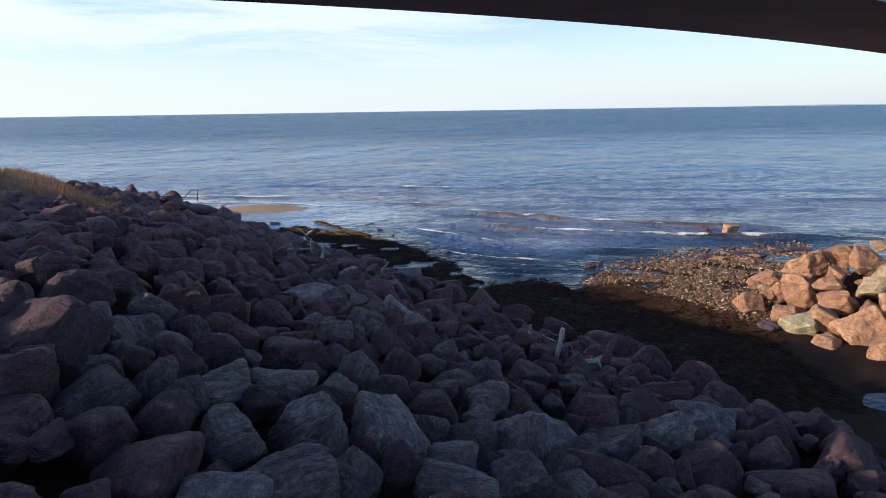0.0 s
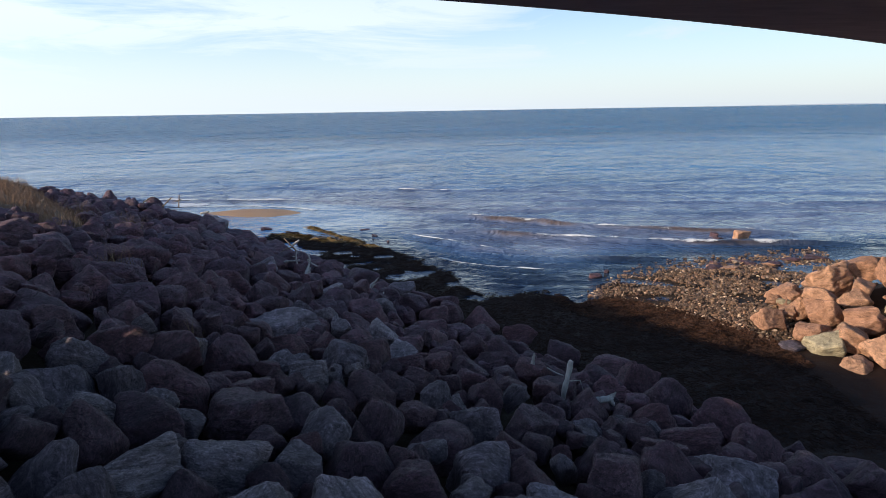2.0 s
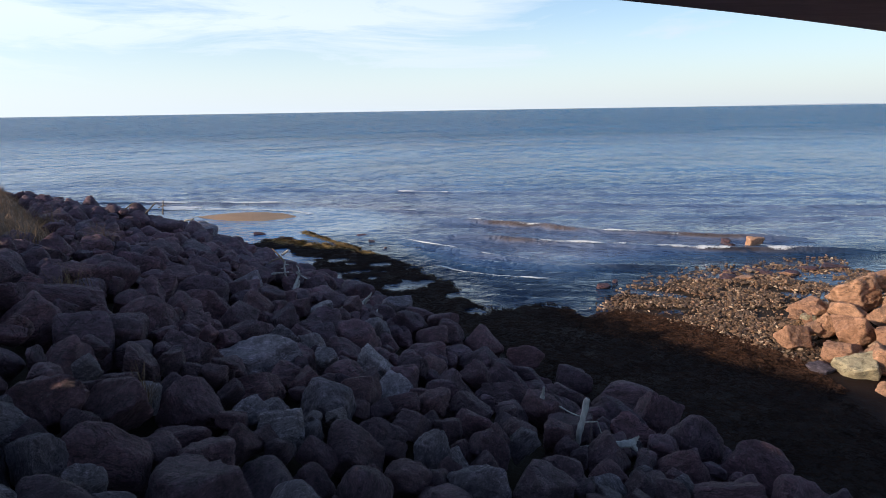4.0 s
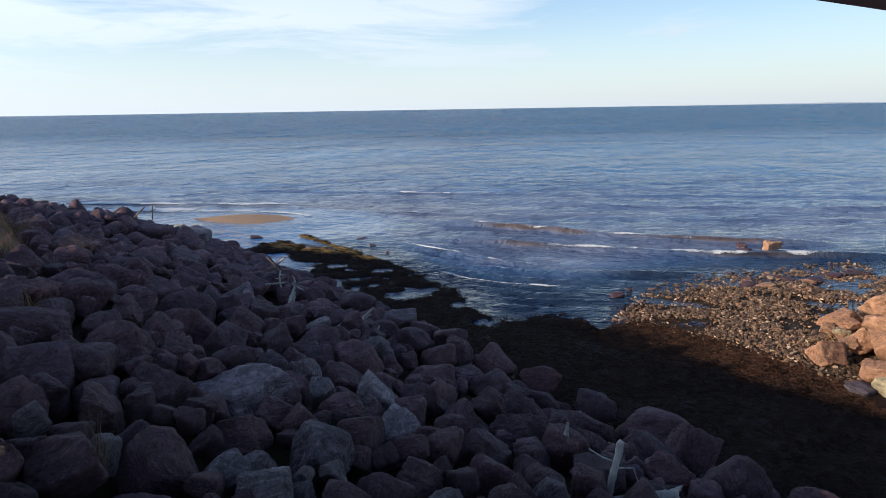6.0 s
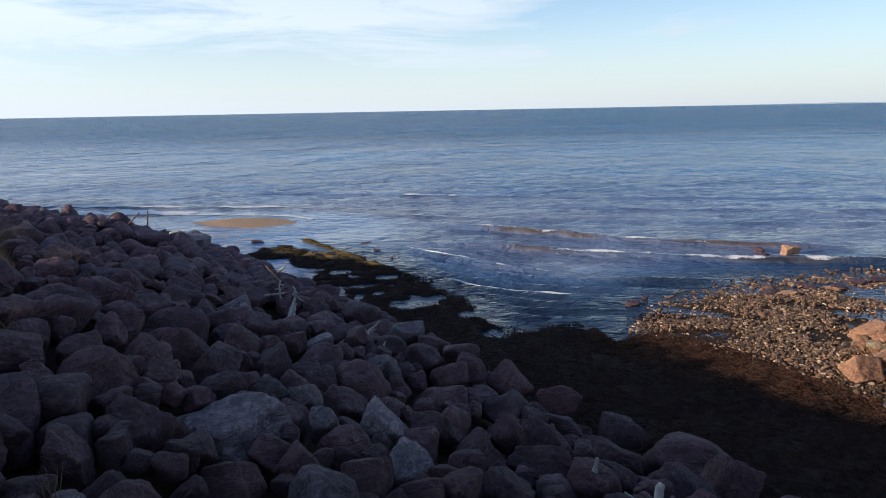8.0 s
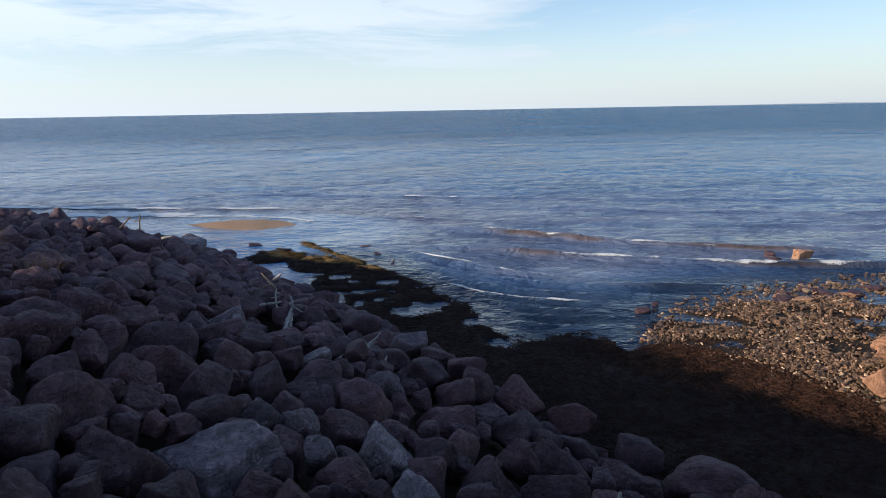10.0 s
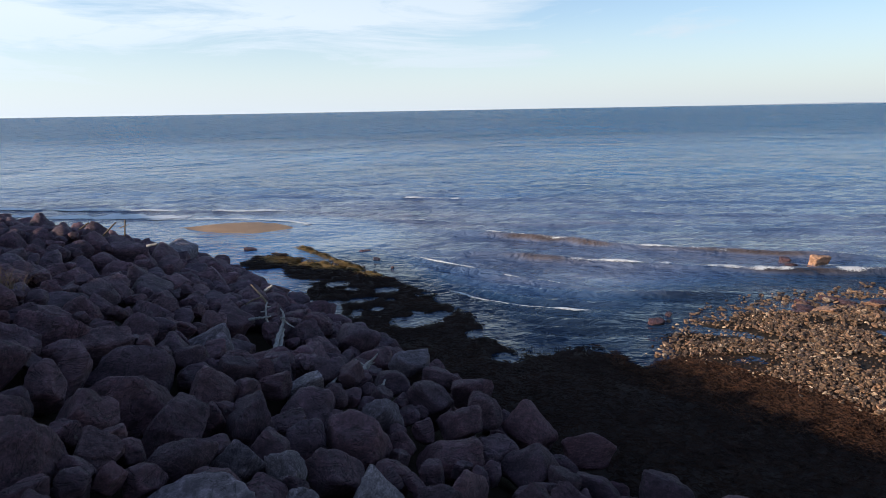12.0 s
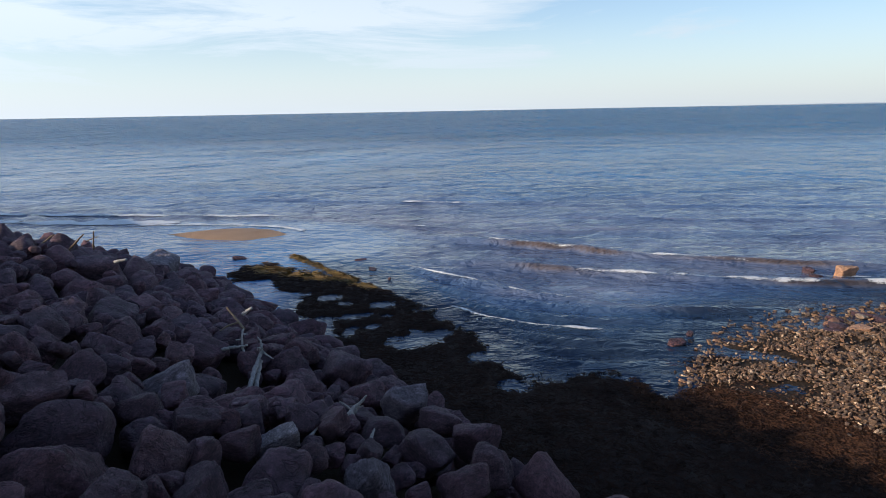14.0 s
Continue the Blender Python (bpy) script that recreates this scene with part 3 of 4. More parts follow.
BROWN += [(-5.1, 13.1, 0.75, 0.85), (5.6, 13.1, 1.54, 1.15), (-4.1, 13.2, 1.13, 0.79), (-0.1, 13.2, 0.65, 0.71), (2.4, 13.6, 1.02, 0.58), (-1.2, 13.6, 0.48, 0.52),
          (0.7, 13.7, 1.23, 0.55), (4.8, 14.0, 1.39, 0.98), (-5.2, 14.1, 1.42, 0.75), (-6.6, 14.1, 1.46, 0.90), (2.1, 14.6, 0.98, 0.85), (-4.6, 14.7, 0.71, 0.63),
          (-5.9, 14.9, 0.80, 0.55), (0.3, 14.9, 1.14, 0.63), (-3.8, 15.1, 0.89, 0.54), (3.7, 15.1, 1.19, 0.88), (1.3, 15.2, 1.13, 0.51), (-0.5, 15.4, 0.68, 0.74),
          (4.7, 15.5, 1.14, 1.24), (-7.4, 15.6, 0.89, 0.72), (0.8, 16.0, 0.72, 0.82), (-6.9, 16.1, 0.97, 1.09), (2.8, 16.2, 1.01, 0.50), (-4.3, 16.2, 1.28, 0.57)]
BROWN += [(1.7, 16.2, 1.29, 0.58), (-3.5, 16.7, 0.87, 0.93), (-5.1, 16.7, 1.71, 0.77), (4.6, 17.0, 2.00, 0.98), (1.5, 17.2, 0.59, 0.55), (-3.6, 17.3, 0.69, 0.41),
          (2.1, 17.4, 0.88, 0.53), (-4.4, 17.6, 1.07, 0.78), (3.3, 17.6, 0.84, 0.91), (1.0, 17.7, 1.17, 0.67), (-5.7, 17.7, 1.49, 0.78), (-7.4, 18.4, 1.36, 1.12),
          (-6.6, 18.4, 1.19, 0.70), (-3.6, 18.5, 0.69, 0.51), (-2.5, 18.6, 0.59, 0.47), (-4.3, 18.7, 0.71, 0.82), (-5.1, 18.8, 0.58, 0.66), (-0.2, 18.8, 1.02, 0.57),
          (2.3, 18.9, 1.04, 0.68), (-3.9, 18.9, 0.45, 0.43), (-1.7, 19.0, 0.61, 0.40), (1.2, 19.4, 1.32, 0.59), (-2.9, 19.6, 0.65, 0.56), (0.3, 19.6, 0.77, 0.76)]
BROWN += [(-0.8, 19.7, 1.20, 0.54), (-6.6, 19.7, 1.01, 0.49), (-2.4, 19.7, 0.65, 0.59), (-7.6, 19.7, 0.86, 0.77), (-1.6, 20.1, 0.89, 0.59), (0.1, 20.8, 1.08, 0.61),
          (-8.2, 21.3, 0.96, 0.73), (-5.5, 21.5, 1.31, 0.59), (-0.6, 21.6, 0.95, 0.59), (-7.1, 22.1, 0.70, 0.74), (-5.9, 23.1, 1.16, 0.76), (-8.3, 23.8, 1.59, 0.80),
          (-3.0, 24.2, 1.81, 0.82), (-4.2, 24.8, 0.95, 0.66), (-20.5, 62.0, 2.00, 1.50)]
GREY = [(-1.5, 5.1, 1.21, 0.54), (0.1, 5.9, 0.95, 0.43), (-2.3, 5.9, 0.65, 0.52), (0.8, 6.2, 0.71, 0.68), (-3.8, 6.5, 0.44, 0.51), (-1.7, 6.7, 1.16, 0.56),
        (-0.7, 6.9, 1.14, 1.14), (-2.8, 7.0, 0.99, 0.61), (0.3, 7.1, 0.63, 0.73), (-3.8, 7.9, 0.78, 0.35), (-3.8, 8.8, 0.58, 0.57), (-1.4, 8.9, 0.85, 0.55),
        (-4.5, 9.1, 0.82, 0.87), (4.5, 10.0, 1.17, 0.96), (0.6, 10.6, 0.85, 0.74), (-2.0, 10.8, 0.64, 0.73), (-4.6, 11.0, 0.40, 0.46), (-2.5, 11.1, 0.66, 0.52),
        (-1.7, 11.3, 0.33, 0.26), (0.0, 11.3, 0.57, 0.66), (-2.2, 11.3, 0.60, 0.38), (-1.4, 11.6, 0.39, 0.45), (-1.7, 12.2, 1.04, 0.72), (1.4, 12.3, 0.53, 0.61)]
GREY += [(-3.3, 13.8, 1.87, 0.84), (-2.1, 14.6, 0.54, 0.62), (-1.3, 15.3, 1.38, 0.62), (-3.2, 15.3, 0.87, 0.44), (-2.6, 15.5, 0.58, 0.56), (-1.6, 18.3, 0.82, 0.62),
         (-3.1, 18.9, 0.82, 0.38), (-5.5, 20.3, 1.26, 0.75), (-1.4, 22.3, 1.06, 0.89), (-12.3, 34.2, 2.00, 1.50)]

rng = random.Random(7)
CELL = {}


def free(x, y, r, pack):
    for i in range(int(x) - 2, int(x) + 3):
        for j in range(int(y) - 2, int(y) + 3):
            for (a, b, q) in CELL.get((i, j), ()):
                if (a - x) ** 2 + (b - y) ** 2 < (pack * (q + r)) ** 2:
                    return False
    return True


def claim(x, y, r):
    CELL.setdefault((int(x), int(y)), []).append((x, y, r))


# gaps at and before driftwood, cleared to fit the camera's view: x, y, reach
GAPS = [(-4.6, 22.5, 0.75), (-4.4, 21.6, 0.6), (2.6, 13.1, 0.6), (2.5, 12.4, 0.5), (-2.6, 19.2, 0.35), (-2.2, 20.4, 0.4)]
stones = []
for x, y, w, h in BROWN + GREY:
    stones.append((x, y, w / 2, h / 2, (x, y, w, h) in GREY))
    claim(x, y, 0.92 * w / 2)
for tries, lo, hi, pack in ((5000, 0.50, 0.70, 0.86), (16000, 0.34, 0.50, 0.80), (30000, 0.17, 0.32, 0.74)):
    for _ in range(tries):
        x, y = rng.uniform(-32, 10), rng.uniform(0.5, 42)
        d, s = toe_distance(x, y)
        if d < 0.1 or s < -0.2 or y < 1.0 + 0.9 * max(0, -x - 2) or d > 17 or abs(x) > 1.0 * y + 3 or turf_at(x, y) > 0.3:
            continue
        r = rng.uniform(lo, hi)
        if r > 0.26 and any(math.hypot(x - a, y - b) < g + 0.5 * r for a, b, g in GAPS):
            continue
        if free(x, y, r, pack):
            stones.append((x, y, r, 0, False))
            claim(x, y, r)


def seated(me, place, w, deep, h, turn):
    """Turn a stone and bring it to a width, a depth and a height."""
    co = np.empty(len(me.vertices) * 3)
    me.vertices.foreach_get("co", co)
    turn = turn.to_matrix()
    co = co.reshape(-1, 3) @ np.array(turn).T
    lo, hi = co.min(0), co.max(0)
    sx, sy, sz = (float(v) for v in np.array((w, deep, h)) / (hi - lo))
    return Matrix.Translation(place) @ Matrix.Diagonal((sx, sy, sz, 1)) @ Matrix.Translation([float(v) for v in -(lo + hi) / 2]) @ turn.to_4x4()


def stone_pose(x, y, r, seed):
    q = random.Random(seed)
    top = float(riprap_top(np.array(x), np.array(y)))
    d = min(toe_distance(x, y))
    top = min(top, 0.35 + 0.5 * max(d, 0) + 0.5 * r)
    z = top - 0.74 * r + q.uniform(-0.10, 0.05)
    lean = 0.75 if r < 0.6 else 0.5
    return (Matrix.Translation((x, y, z)) @ Euler((q.gauss(0, lean), q.gauss(0, lean), q.uniform(0, 6.3))).to_matrix().to_4x4()
            @ Matrix.Diagonal((r * q.uniform(0.92, 1.15), r * q.uniform(0.9, 1.1), r * q.uniform(0.85, 1.15), 1)))


stones.sort(key=lambda s: (s[0] - 0) ** 2 + (s[1] - 9) ** 2 - (2000 if s[3] else 0))
rest = []
for k, (x, y, r, h, grey) in enumerate(stones):
    pick = (k * 5 + k // 7)
    if not h:
        # blue-grey stone is common below the bridge and rare farther on
        grey = random.Random(k).random() < (0.5 if y < 9.5 else 0.08)
    if k < 300:
        near = h and y < 17
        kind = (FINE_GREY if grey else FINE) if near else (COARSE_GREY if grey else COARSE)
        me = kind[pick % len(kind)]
        ob = new("boulder", me)
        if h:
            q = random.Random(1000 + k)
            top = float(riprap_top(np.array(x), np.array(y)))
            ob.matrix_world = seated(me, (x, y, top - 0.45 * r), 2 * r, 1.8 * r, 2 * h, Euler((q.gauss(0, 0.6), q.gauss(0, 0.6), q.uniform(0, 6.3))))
        else:
            ob.matrix_world = stone_pose(x, y, r, 1000 + k)
        size = "large " if r > 0.62 else "small " if r < 0.36 else ""
        tagged(ob, size + ("angular blue-grey slate riprap boulder on a shaded slope" if grey else "angular dull red-brown riprap boulder on a shaded slope"),
               "boulder", "riprap boulders")
    else:
        rest.append(((COARSE if math.hypot(x, y - 10) < 17 else FARTHEST)[pick % len(COARSE)], stone_pose(x, y, r, 1000 + k)))
lot = joined("riprap", rest, M_ROCK_LOT)
tagged(lot, "bank of heaped dark red-brown riprap boulders", "boulders", kind="stuff")

# the sunlit boulders over the creek: x, y, width, height
SUNLIT = [(11.1, 21.9, 1.00, 0.98), (14.2, 23.8, 2.04, 1.21), (12.5, 23.6, 1.25, 0.58), (12.3, 22.3, 1.01, 0.96), (13.2, 22.5, 1.48, 0.71), (12.8, 21.5, 1.53, 1.03),
          (11.9, 20.7, 1.34, 0.94), (11.8, 19.7, 1.27, 1.01), (12.6, 19.9, 1.43, 1.15), (13.9, 21.9, 1.07, 0.80), (14.6, 22.4, 1.10, 0.74), (13.4, 20.7, 1.34, 0.92),
          (15.3, 23.9, 1.20, 0.91), (11.8, 22.1, 0.56, 0.36), (12.0, 18.4, 1.06, 0.66), (13.2, 18.9, 1.88, 1.45), (15.0, 21.1, 1.26, 0.81), (15.9, 22.8, 1.70, 0.75),
          (14.0, 19.5, 1.26, 0.89), (13.0, 17.5, 1.20, 0.67), (14.2, 18.6, 1.39, 0.99), (16.1, 21.1, 1.94, 1.30), (14.9, 19.3, 1.68, 1.16), (17.7, 22.6, 1.67, 1.21)]
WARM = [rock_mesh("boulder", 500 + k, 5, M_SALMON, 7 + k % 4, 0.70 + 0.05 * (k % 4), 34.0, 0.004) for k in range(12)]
fill = random.Random(77)
for _ in range(30):
    x, y = fill.uniform(11.6, 17.5), fill.uniform(17, 24.5)
    if y < 23.6 + 0.4 * (x - 12):
        w = fill.uniform(0.35, 0.6)
        SUNLIT.append((x, y, w, 0.7 * w))
for k, (x, y, w, h) in enumerate(SUNLIT):
    q = random.Random(40 + k)
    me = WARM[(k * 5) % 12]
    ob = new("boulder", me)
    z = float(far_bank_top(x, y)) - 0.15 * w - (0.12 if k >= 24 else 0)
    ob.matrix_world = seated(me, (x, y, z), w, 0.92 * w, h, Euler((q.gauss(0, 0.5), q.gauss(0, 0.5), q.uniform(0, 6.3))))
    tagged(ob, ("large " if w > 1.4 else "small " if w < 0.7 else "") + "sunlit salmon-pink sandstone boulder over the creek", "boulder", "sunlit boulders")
slab = new("boulder", COARSE_GREY[2])
slab.matrix_world = seated(slab.data, (11.1, 20.1, 0.14), 1.2, 0.9, 0.28, Euler((0.1, 0.1, 0.4)))
tagged(slab, "low flat greenish boulder at the edge of the shade", "boulder")


# ---- bridge ----
def edge_y(x):
    return 12.0 + 0.53 * x


def soffit(x):
    return 9.22 - 0.0022 * x * x + 0.002 * x


def part(name, bm, mat, parent, label=""):
    me = bpy.data.meshes.new(name)
    bm.to_mesh(me)
    bm.free()
    me.materials.append(mat)
    ob = new(name, me)
    ob.parent = parent
    if label:
        ob["label"] = label
    return ob


def beam(near, far, low, high):
    """A long beam that follows the bridge, between two distances behind its sea edge."""
    bm = bmesh.new()
    rings = []
    for x in np.linspace(-15, 34, 50):
        zs = soffit(x)
        y = edge_y(x)
        rings.append([bm.verts.new(c) for c in ((x, y - near, zs + low), (x, y - near, zs + high), (x, y - far, zs + high), (x, y - far, zs + low))])
    for a, b in zip(rings, rings[1:]):
        for i in range(4):
            bm.faces.new((a[i], b[i], b[(i + 1) % 4], a[(i + 1) % 4]))
    bm.faces.new(rings[0])
    bm.faces.new(rings[-1][::-1])
    bmesh.ops.recalc_face_normals(bm, faces=bm.faces)
    return bm


bridge = new("bridge")
tagged(bridge, "low concrete road bridge with a stained, slightly arched soffit", "bridge", kind="structure")
part("deck", beam(0.0, 5.0, 0.0, 1.15), M_CONCRETE, bridge)
part("parapet", beam(0.05, 0.40, 1.16, 1.95), M_CONCRETE, bridge)
part("parapet", beam(4.6, 4.95, 1.16, 1.95), M_CONCRETE, bridge)


def block(x0, x1, z0, z1, y_from, y_to):
    bm = bmesh.new()
    c = [bm.verts.new((x, edge_y(x) + dy, z)) for z in (z0, z1) for x, dy in ((x0, y_to), (x1, y_to), (x1, y_from), (x0, y_from))]
    for f in ((0, 1, 2, 3), (7, 6, 5, 4), (0, 4, 5, 1), (1, 5, 6, 2), (2, 6, 7, 3), (3, 7, 4, 0)):
        bm.faces.new([c[i] for i in f])
    bmesh.ops.recalc_face_normals(bm, faces=bm.faces)
    return bm


# assumed pier, out of view, kept narrow to leave the sun's path open
part("pier", block(-14.6, -13.6, 3.0, 8.72, -2.9, -1.2), M_CONCRETE, bridge)
part("abutment", block(33, 35, 0.0, 6.7, -5.0, 0.0), M_CONCRETE, bridge)


# ---- unseen bank behind, added to shade the riprap ----
def bank():
    bm = bmesh.new()
    rings = []
    for k in range(112):
        u = -22 + k * 0.8
        x, y = -16.6 - 0.683 * u, 4.0 + 0.731 * u
        n = (-0.731, -0.683)
        # crest heights set to place the shade's edge and the sunlit tips
        z = float(np.interp(u, (-22, -8, -4, -1.6, 0.8, 3.2, 7, 9, 12, 15, 26, 29, 32), (7.9, 8.10, 8.06, 8.22, 8.30, 9.2, 9.12, 8.98, 9.3, 9.35, 9.35, 9.2, 8.95))) + 0.10 * float(N1.fractal(np.array(u * 0.5), np.array(3.0)))
        rings.append([bm.verts.new((x + n[0] * a, y + n[1] * a, b)) for a, b in ((-3.5, 3.0), (-0.5, z - 0.6), (0, z), (6, z + 0.1), (14, 3.0))])
    for a, b in zip(rings, rings[1:]):
        for i in range(4):
            bm.faces.new((a[i], b[i], b[i + 1], a[i + 1]))
    bmesh.ops.recalc_face_normals(bm, faces=bm.faces)
    me = bpy.data.meshes.new("bank")
    bm.to_mesh(me)
    bm.free()
    me.materials.append(M_BANK)
    return new("bank", me)


tagged(bank(), "unseen grassy bank added to shade the riprap", "embankment", kind="structure")


# ---- shingle, weed and sea rocks ----
def inside(x, y, poly):
    hit = False
    for (a, b), (c, d) in zip(poly, poly[1:] + poly[:1]):
        if (b > y) != (d > y) and x < (c - a) * (y - b) / (d - b) + a:
            hit = not hit
    return hit


SHINGLE = [(6.0, 26.5), (7.7, 27.7), (10, 29.1), (13, 31.0), (16, 32.2), (20, 31.5), (18, 27.5), (14.6, 25.0), (12.4, 22.4), (11.2, 20.2), (10.2, 22.0), (9.4, 23.6), (8.0, 25.2), (6.6, 26.1)]
COBBLE = [rock_mesh("cobble", 700 + k, 1 if k % 3 else 2, M_PEBBLE, 6 + k % 3, 0.45 + 0.1 * (k % 3)) for k in range(12)]
rng = random.Random(21)
cobbles = []
while len(cobbles) < 11000:
    x, y = rng.uniform(5, 20), rng.uniform(20, 32.5)
    if not inside(x + rng.gauss(0, 0.25), y + rng.gauss(0, 0.25), SHINGLE):
        continue
    pool = float(N2.fractal(np.array(x * 0.55), np.array(y * 0.9)))
    if pool < -0.075 and y > 24.8 and rng.random() < 0.93:
        continue
    r = rng.choice((0.05, 0.06, 0.07, 0.08, 0.09, 0.11)) * rng.uniform(0.8, 1.3) * (1.5 if rng.random() < 0.05 else 1) * (0.40 + 0.026 * (x - 5))
    g = max(ground_at(x, y), -0.06)
    cobbles.append((COBBLE[rng.randrange(12)], Matrix.Translation((x, y, g + 0.35 * r + rng.uniform(0, 0.03)))
                    @ Euler((rng.gauss(0, 0.5), rng.gauss(0, 0.5), rng.uniform(0, 6.3))).to_matrix().to_4x4() @ Matrix.Diagonal((r * rng.uniform(1.0, 1.6), r * rng.uniform(0.75, 1.0), r * 0.85, 1))))
for _ in range(480):
    x = rng.uniform(6, 20)
    y = float(np.interp(x, SHORE_X, SHORE_Y)) + abs(rng.gauss(0, 0.9)) - 0.3
    r = rng.uniform(0.04, 0.11)
    cobbles.append((COBBLE[rng.randrange(12)], Matrix.Translation((x, y, rng.uniform(-0.05, 0.02))) @ Euler((rng.gauss(0, 0.3), rng.gauss(0, 0.3), rng.uniform(0, 6.3))).to_matrix().to_4x4()
                    @ Matrix.Diagonal((r * rng.uniform(1.0, 1.7), r, r * 0.8, 1))))
cobbles.sort(key=lambda c: c[1].translation.y - 0.4 * c[1].to_scale().x * 10)
M_COBBLE = rock_material("cobble_stone", False, PEBBLE, 0.35)
SINGLE = {}
for me, m in cobbles[:280]:
    if me.name not in SINGLE:
        SINGLE[me.name] = me.copy()
        SINGLE[me.name].polygons.foreach_set("use_smooth", np.zeros(len(me.polygons), bool))
        SINGLE[me.name].materials.clear()
        SINGLE[me.name].materials.append(M_COBBLE)
    ob = new("cobble", SINGLE[me.name])
    ob.matrix_world = m
    tagged(ob, "loose brown cobble at the edge of the shingle", "stone", "shingle cobbles")
cobbles = cobbles[280:]
shingle = joined("shingle", cobbles, M_PEBBLE)
shingle.data.polygons.foreach_set("use_smooth", np.zeros(len(shingle.data.polygons), bool))
tagged(shingle, "wet brown cobbles and shingle lying in shallow pools", "shingle", kind="stuff")


def sea_rock(x, y, z, w, h, mat_mesh, label, turn):
    ob = new("rock", mat_mesh)
    ob.matrix_world = Matrix.Translation((x, y, 0.6 * z)) @ Euler((0.1, 0.05, turn)).to_matrix().to_4x4() @ Matrix.Diagonal((0.46 * w, 0.36 * w, 0.62 * h, 1))
    return tagged(ob, label, "rock")


sea_rock(17.35, 37.15, 0.28, 1.1, 0.78, WARM[2], "sunlit orange-brown boulder standing in the surf", 0.4)
sea_rock(16.0, 37.8, 0.10, 0.75, 0.42, COARSE[3], "dark wet boulder awash beside the orange boulder", 1.4)
sea_rock(15.9, 37.0, 0.03, 0.8, 0.25, COARSE[7], "low dark wet rock awash in the surf", 2.0)
sea_rock(6.96, 29.2, 0.08, 0.68, 0.30, COARSE[1], "small brown rock in the shallows", 0.2)
sea_rock(7.7, 30.0, 0.05, 0.38, 0.22, COARSE[8], "small dark rock in the shallows", 0.9)
sea_rock(-11.7, 42.5, 0.04, 1.0, 0.24, COARSE[4], "flat dark rock lying in the calm shallows", 0.1)
# two flat dark weed patches, built as low rocks
sea_rock(-5.0, 41.8, 0.0, 0.8, 0.07, COARSE[2], "flat weed patch in the shallows, built as a low rock", 0.5)
sea_rock(-4.2, 39.7, 0.0, 0.6, 0.08, COARSE[6], "flat weed patch in the shallows, built as a low rock", 1.5)
sea_rock(-3.2, 37.8, 0.06, 0.22, 0.14, COARSE[9], "small pale rock in the shallows", 1.1)
for k in range(14):
    q = random.Random(90 + k)
    x = q.uniform(12, 19)
    sea_rock(x, 30.6 + 0.25 * (x - 12) + q.uniform(-0.9, 0.6), 0.06, q.uniform(0.5, 1.1), q.uniform(0.14, 0.26), WARM[q.randrange(10)] if k % 4 == 0 else COARSE[q.randrange(18)],
             "low flat rock among the wet shingle", q.uniform(0, 3))


def fronds(name, count, place, mat, label, seed, length=(0.16, 0.42), width=(0.02, 0.05), rise=0.06):
    """Limp strips that lie on the ground."""
    q = random.Random(seed)
    co, fa = [], []
    while count:
        at = place(q)
        if at is None:
            continue
        count -= 1
        x, y, z = at
        a, l, w = q.uniform(0, 6.3), q.uniform(*length), q.uniform(*width)
        bend, lift = q.uniform(-1.2, 1.2), q.uniform(0.2, 1) * rise
        base = len(co)
        for i in range(5):
            u = i / 4
            b = a + bend * u
            px, py = x + math.cos(b) * l * u, y + math.sin(b) * l * u
            pz = z + lift * math.sin(u * math.pi * 0.9) + 0.012
            ww = w * (0.5 + 0.7 * u) * (1 if i < 4 else 0.4)
            co += [(px - math.sin(b) * ww, py + math.cos(b) * ww, pz), (px + math.sin(b) * ww, py - math.cos(b) * ww, pz + 0.01)]
        fa += [(base + 2 * i, base + 2 * i + 1, base + 2 * i + 3, base + 2 * i + 2) for i in range(4)]
    me = bpy.data.meshes.new(name)
    me.from_pydata(co, [], fa)
    me.materials.append(mat)
    return tagged(new(name, me), label, "seaweed", kind="stuff")


def on_bed(q):
    x, y = q.uniform(-11, 10.5), q.uniform(14, 41)
    d, s = toe_distance(x, y)
    if d > 0.3 or (inside(x, y, SHINGLE) and q.random() < 0.93) or x + 0.5 * y > 22.5:
        return None
    g = ground_at(x, y)
    return (x, y, g) if g > -0.02 else None


def sunlit_bed(q):
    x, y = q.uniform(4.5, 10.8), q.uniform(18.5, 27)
    # kept mostly to the sunlit side of the shade's edge
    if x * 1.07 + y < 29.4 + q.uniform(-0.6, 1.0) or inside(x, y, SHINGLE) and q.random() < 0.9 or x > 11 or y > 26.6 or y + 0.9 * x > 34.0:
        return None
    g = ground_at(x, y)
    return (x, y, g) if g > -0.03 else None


def on_tip(q):
    u = q.random()
    if q.random() < 0.5:
        x, y = -9.8 + 4.2 * u + q.gauss(0, 0.25), 39.9 - 1.9 * u + q.gauss(0, 0.35)
    else:
        x, y = -8.8 + 5.0 * u + q.gauss(0, 0.16), 42.8 - 6.4 * u + q.gauss(0, 0.3)
    g = ground_at(x, y)
    return (x, y, g) if g > -0.03 else None


fronds("rockweed", 26000, on_bed, M_WEED, "dark brown rockweed matted over the creek bed", 5, (0.08, 0.24), (0.006, 0.018), 0.022)
fronds("rockweed", 16000, sunlit_bed, M_WEED_SUNLIT, "reddish brown rockweed beside the shingle, coloured brighter for sunlight", 6, (0.06, 0.15), (0.004, 0.011), 0.03)
fronds("rockweed", 6500, on_tip, M_ALGAE, "olive and yellow rockweed at the edge of the weed bank", 8, (0.08, 0.3), (0.01, 0.025), 0.03)


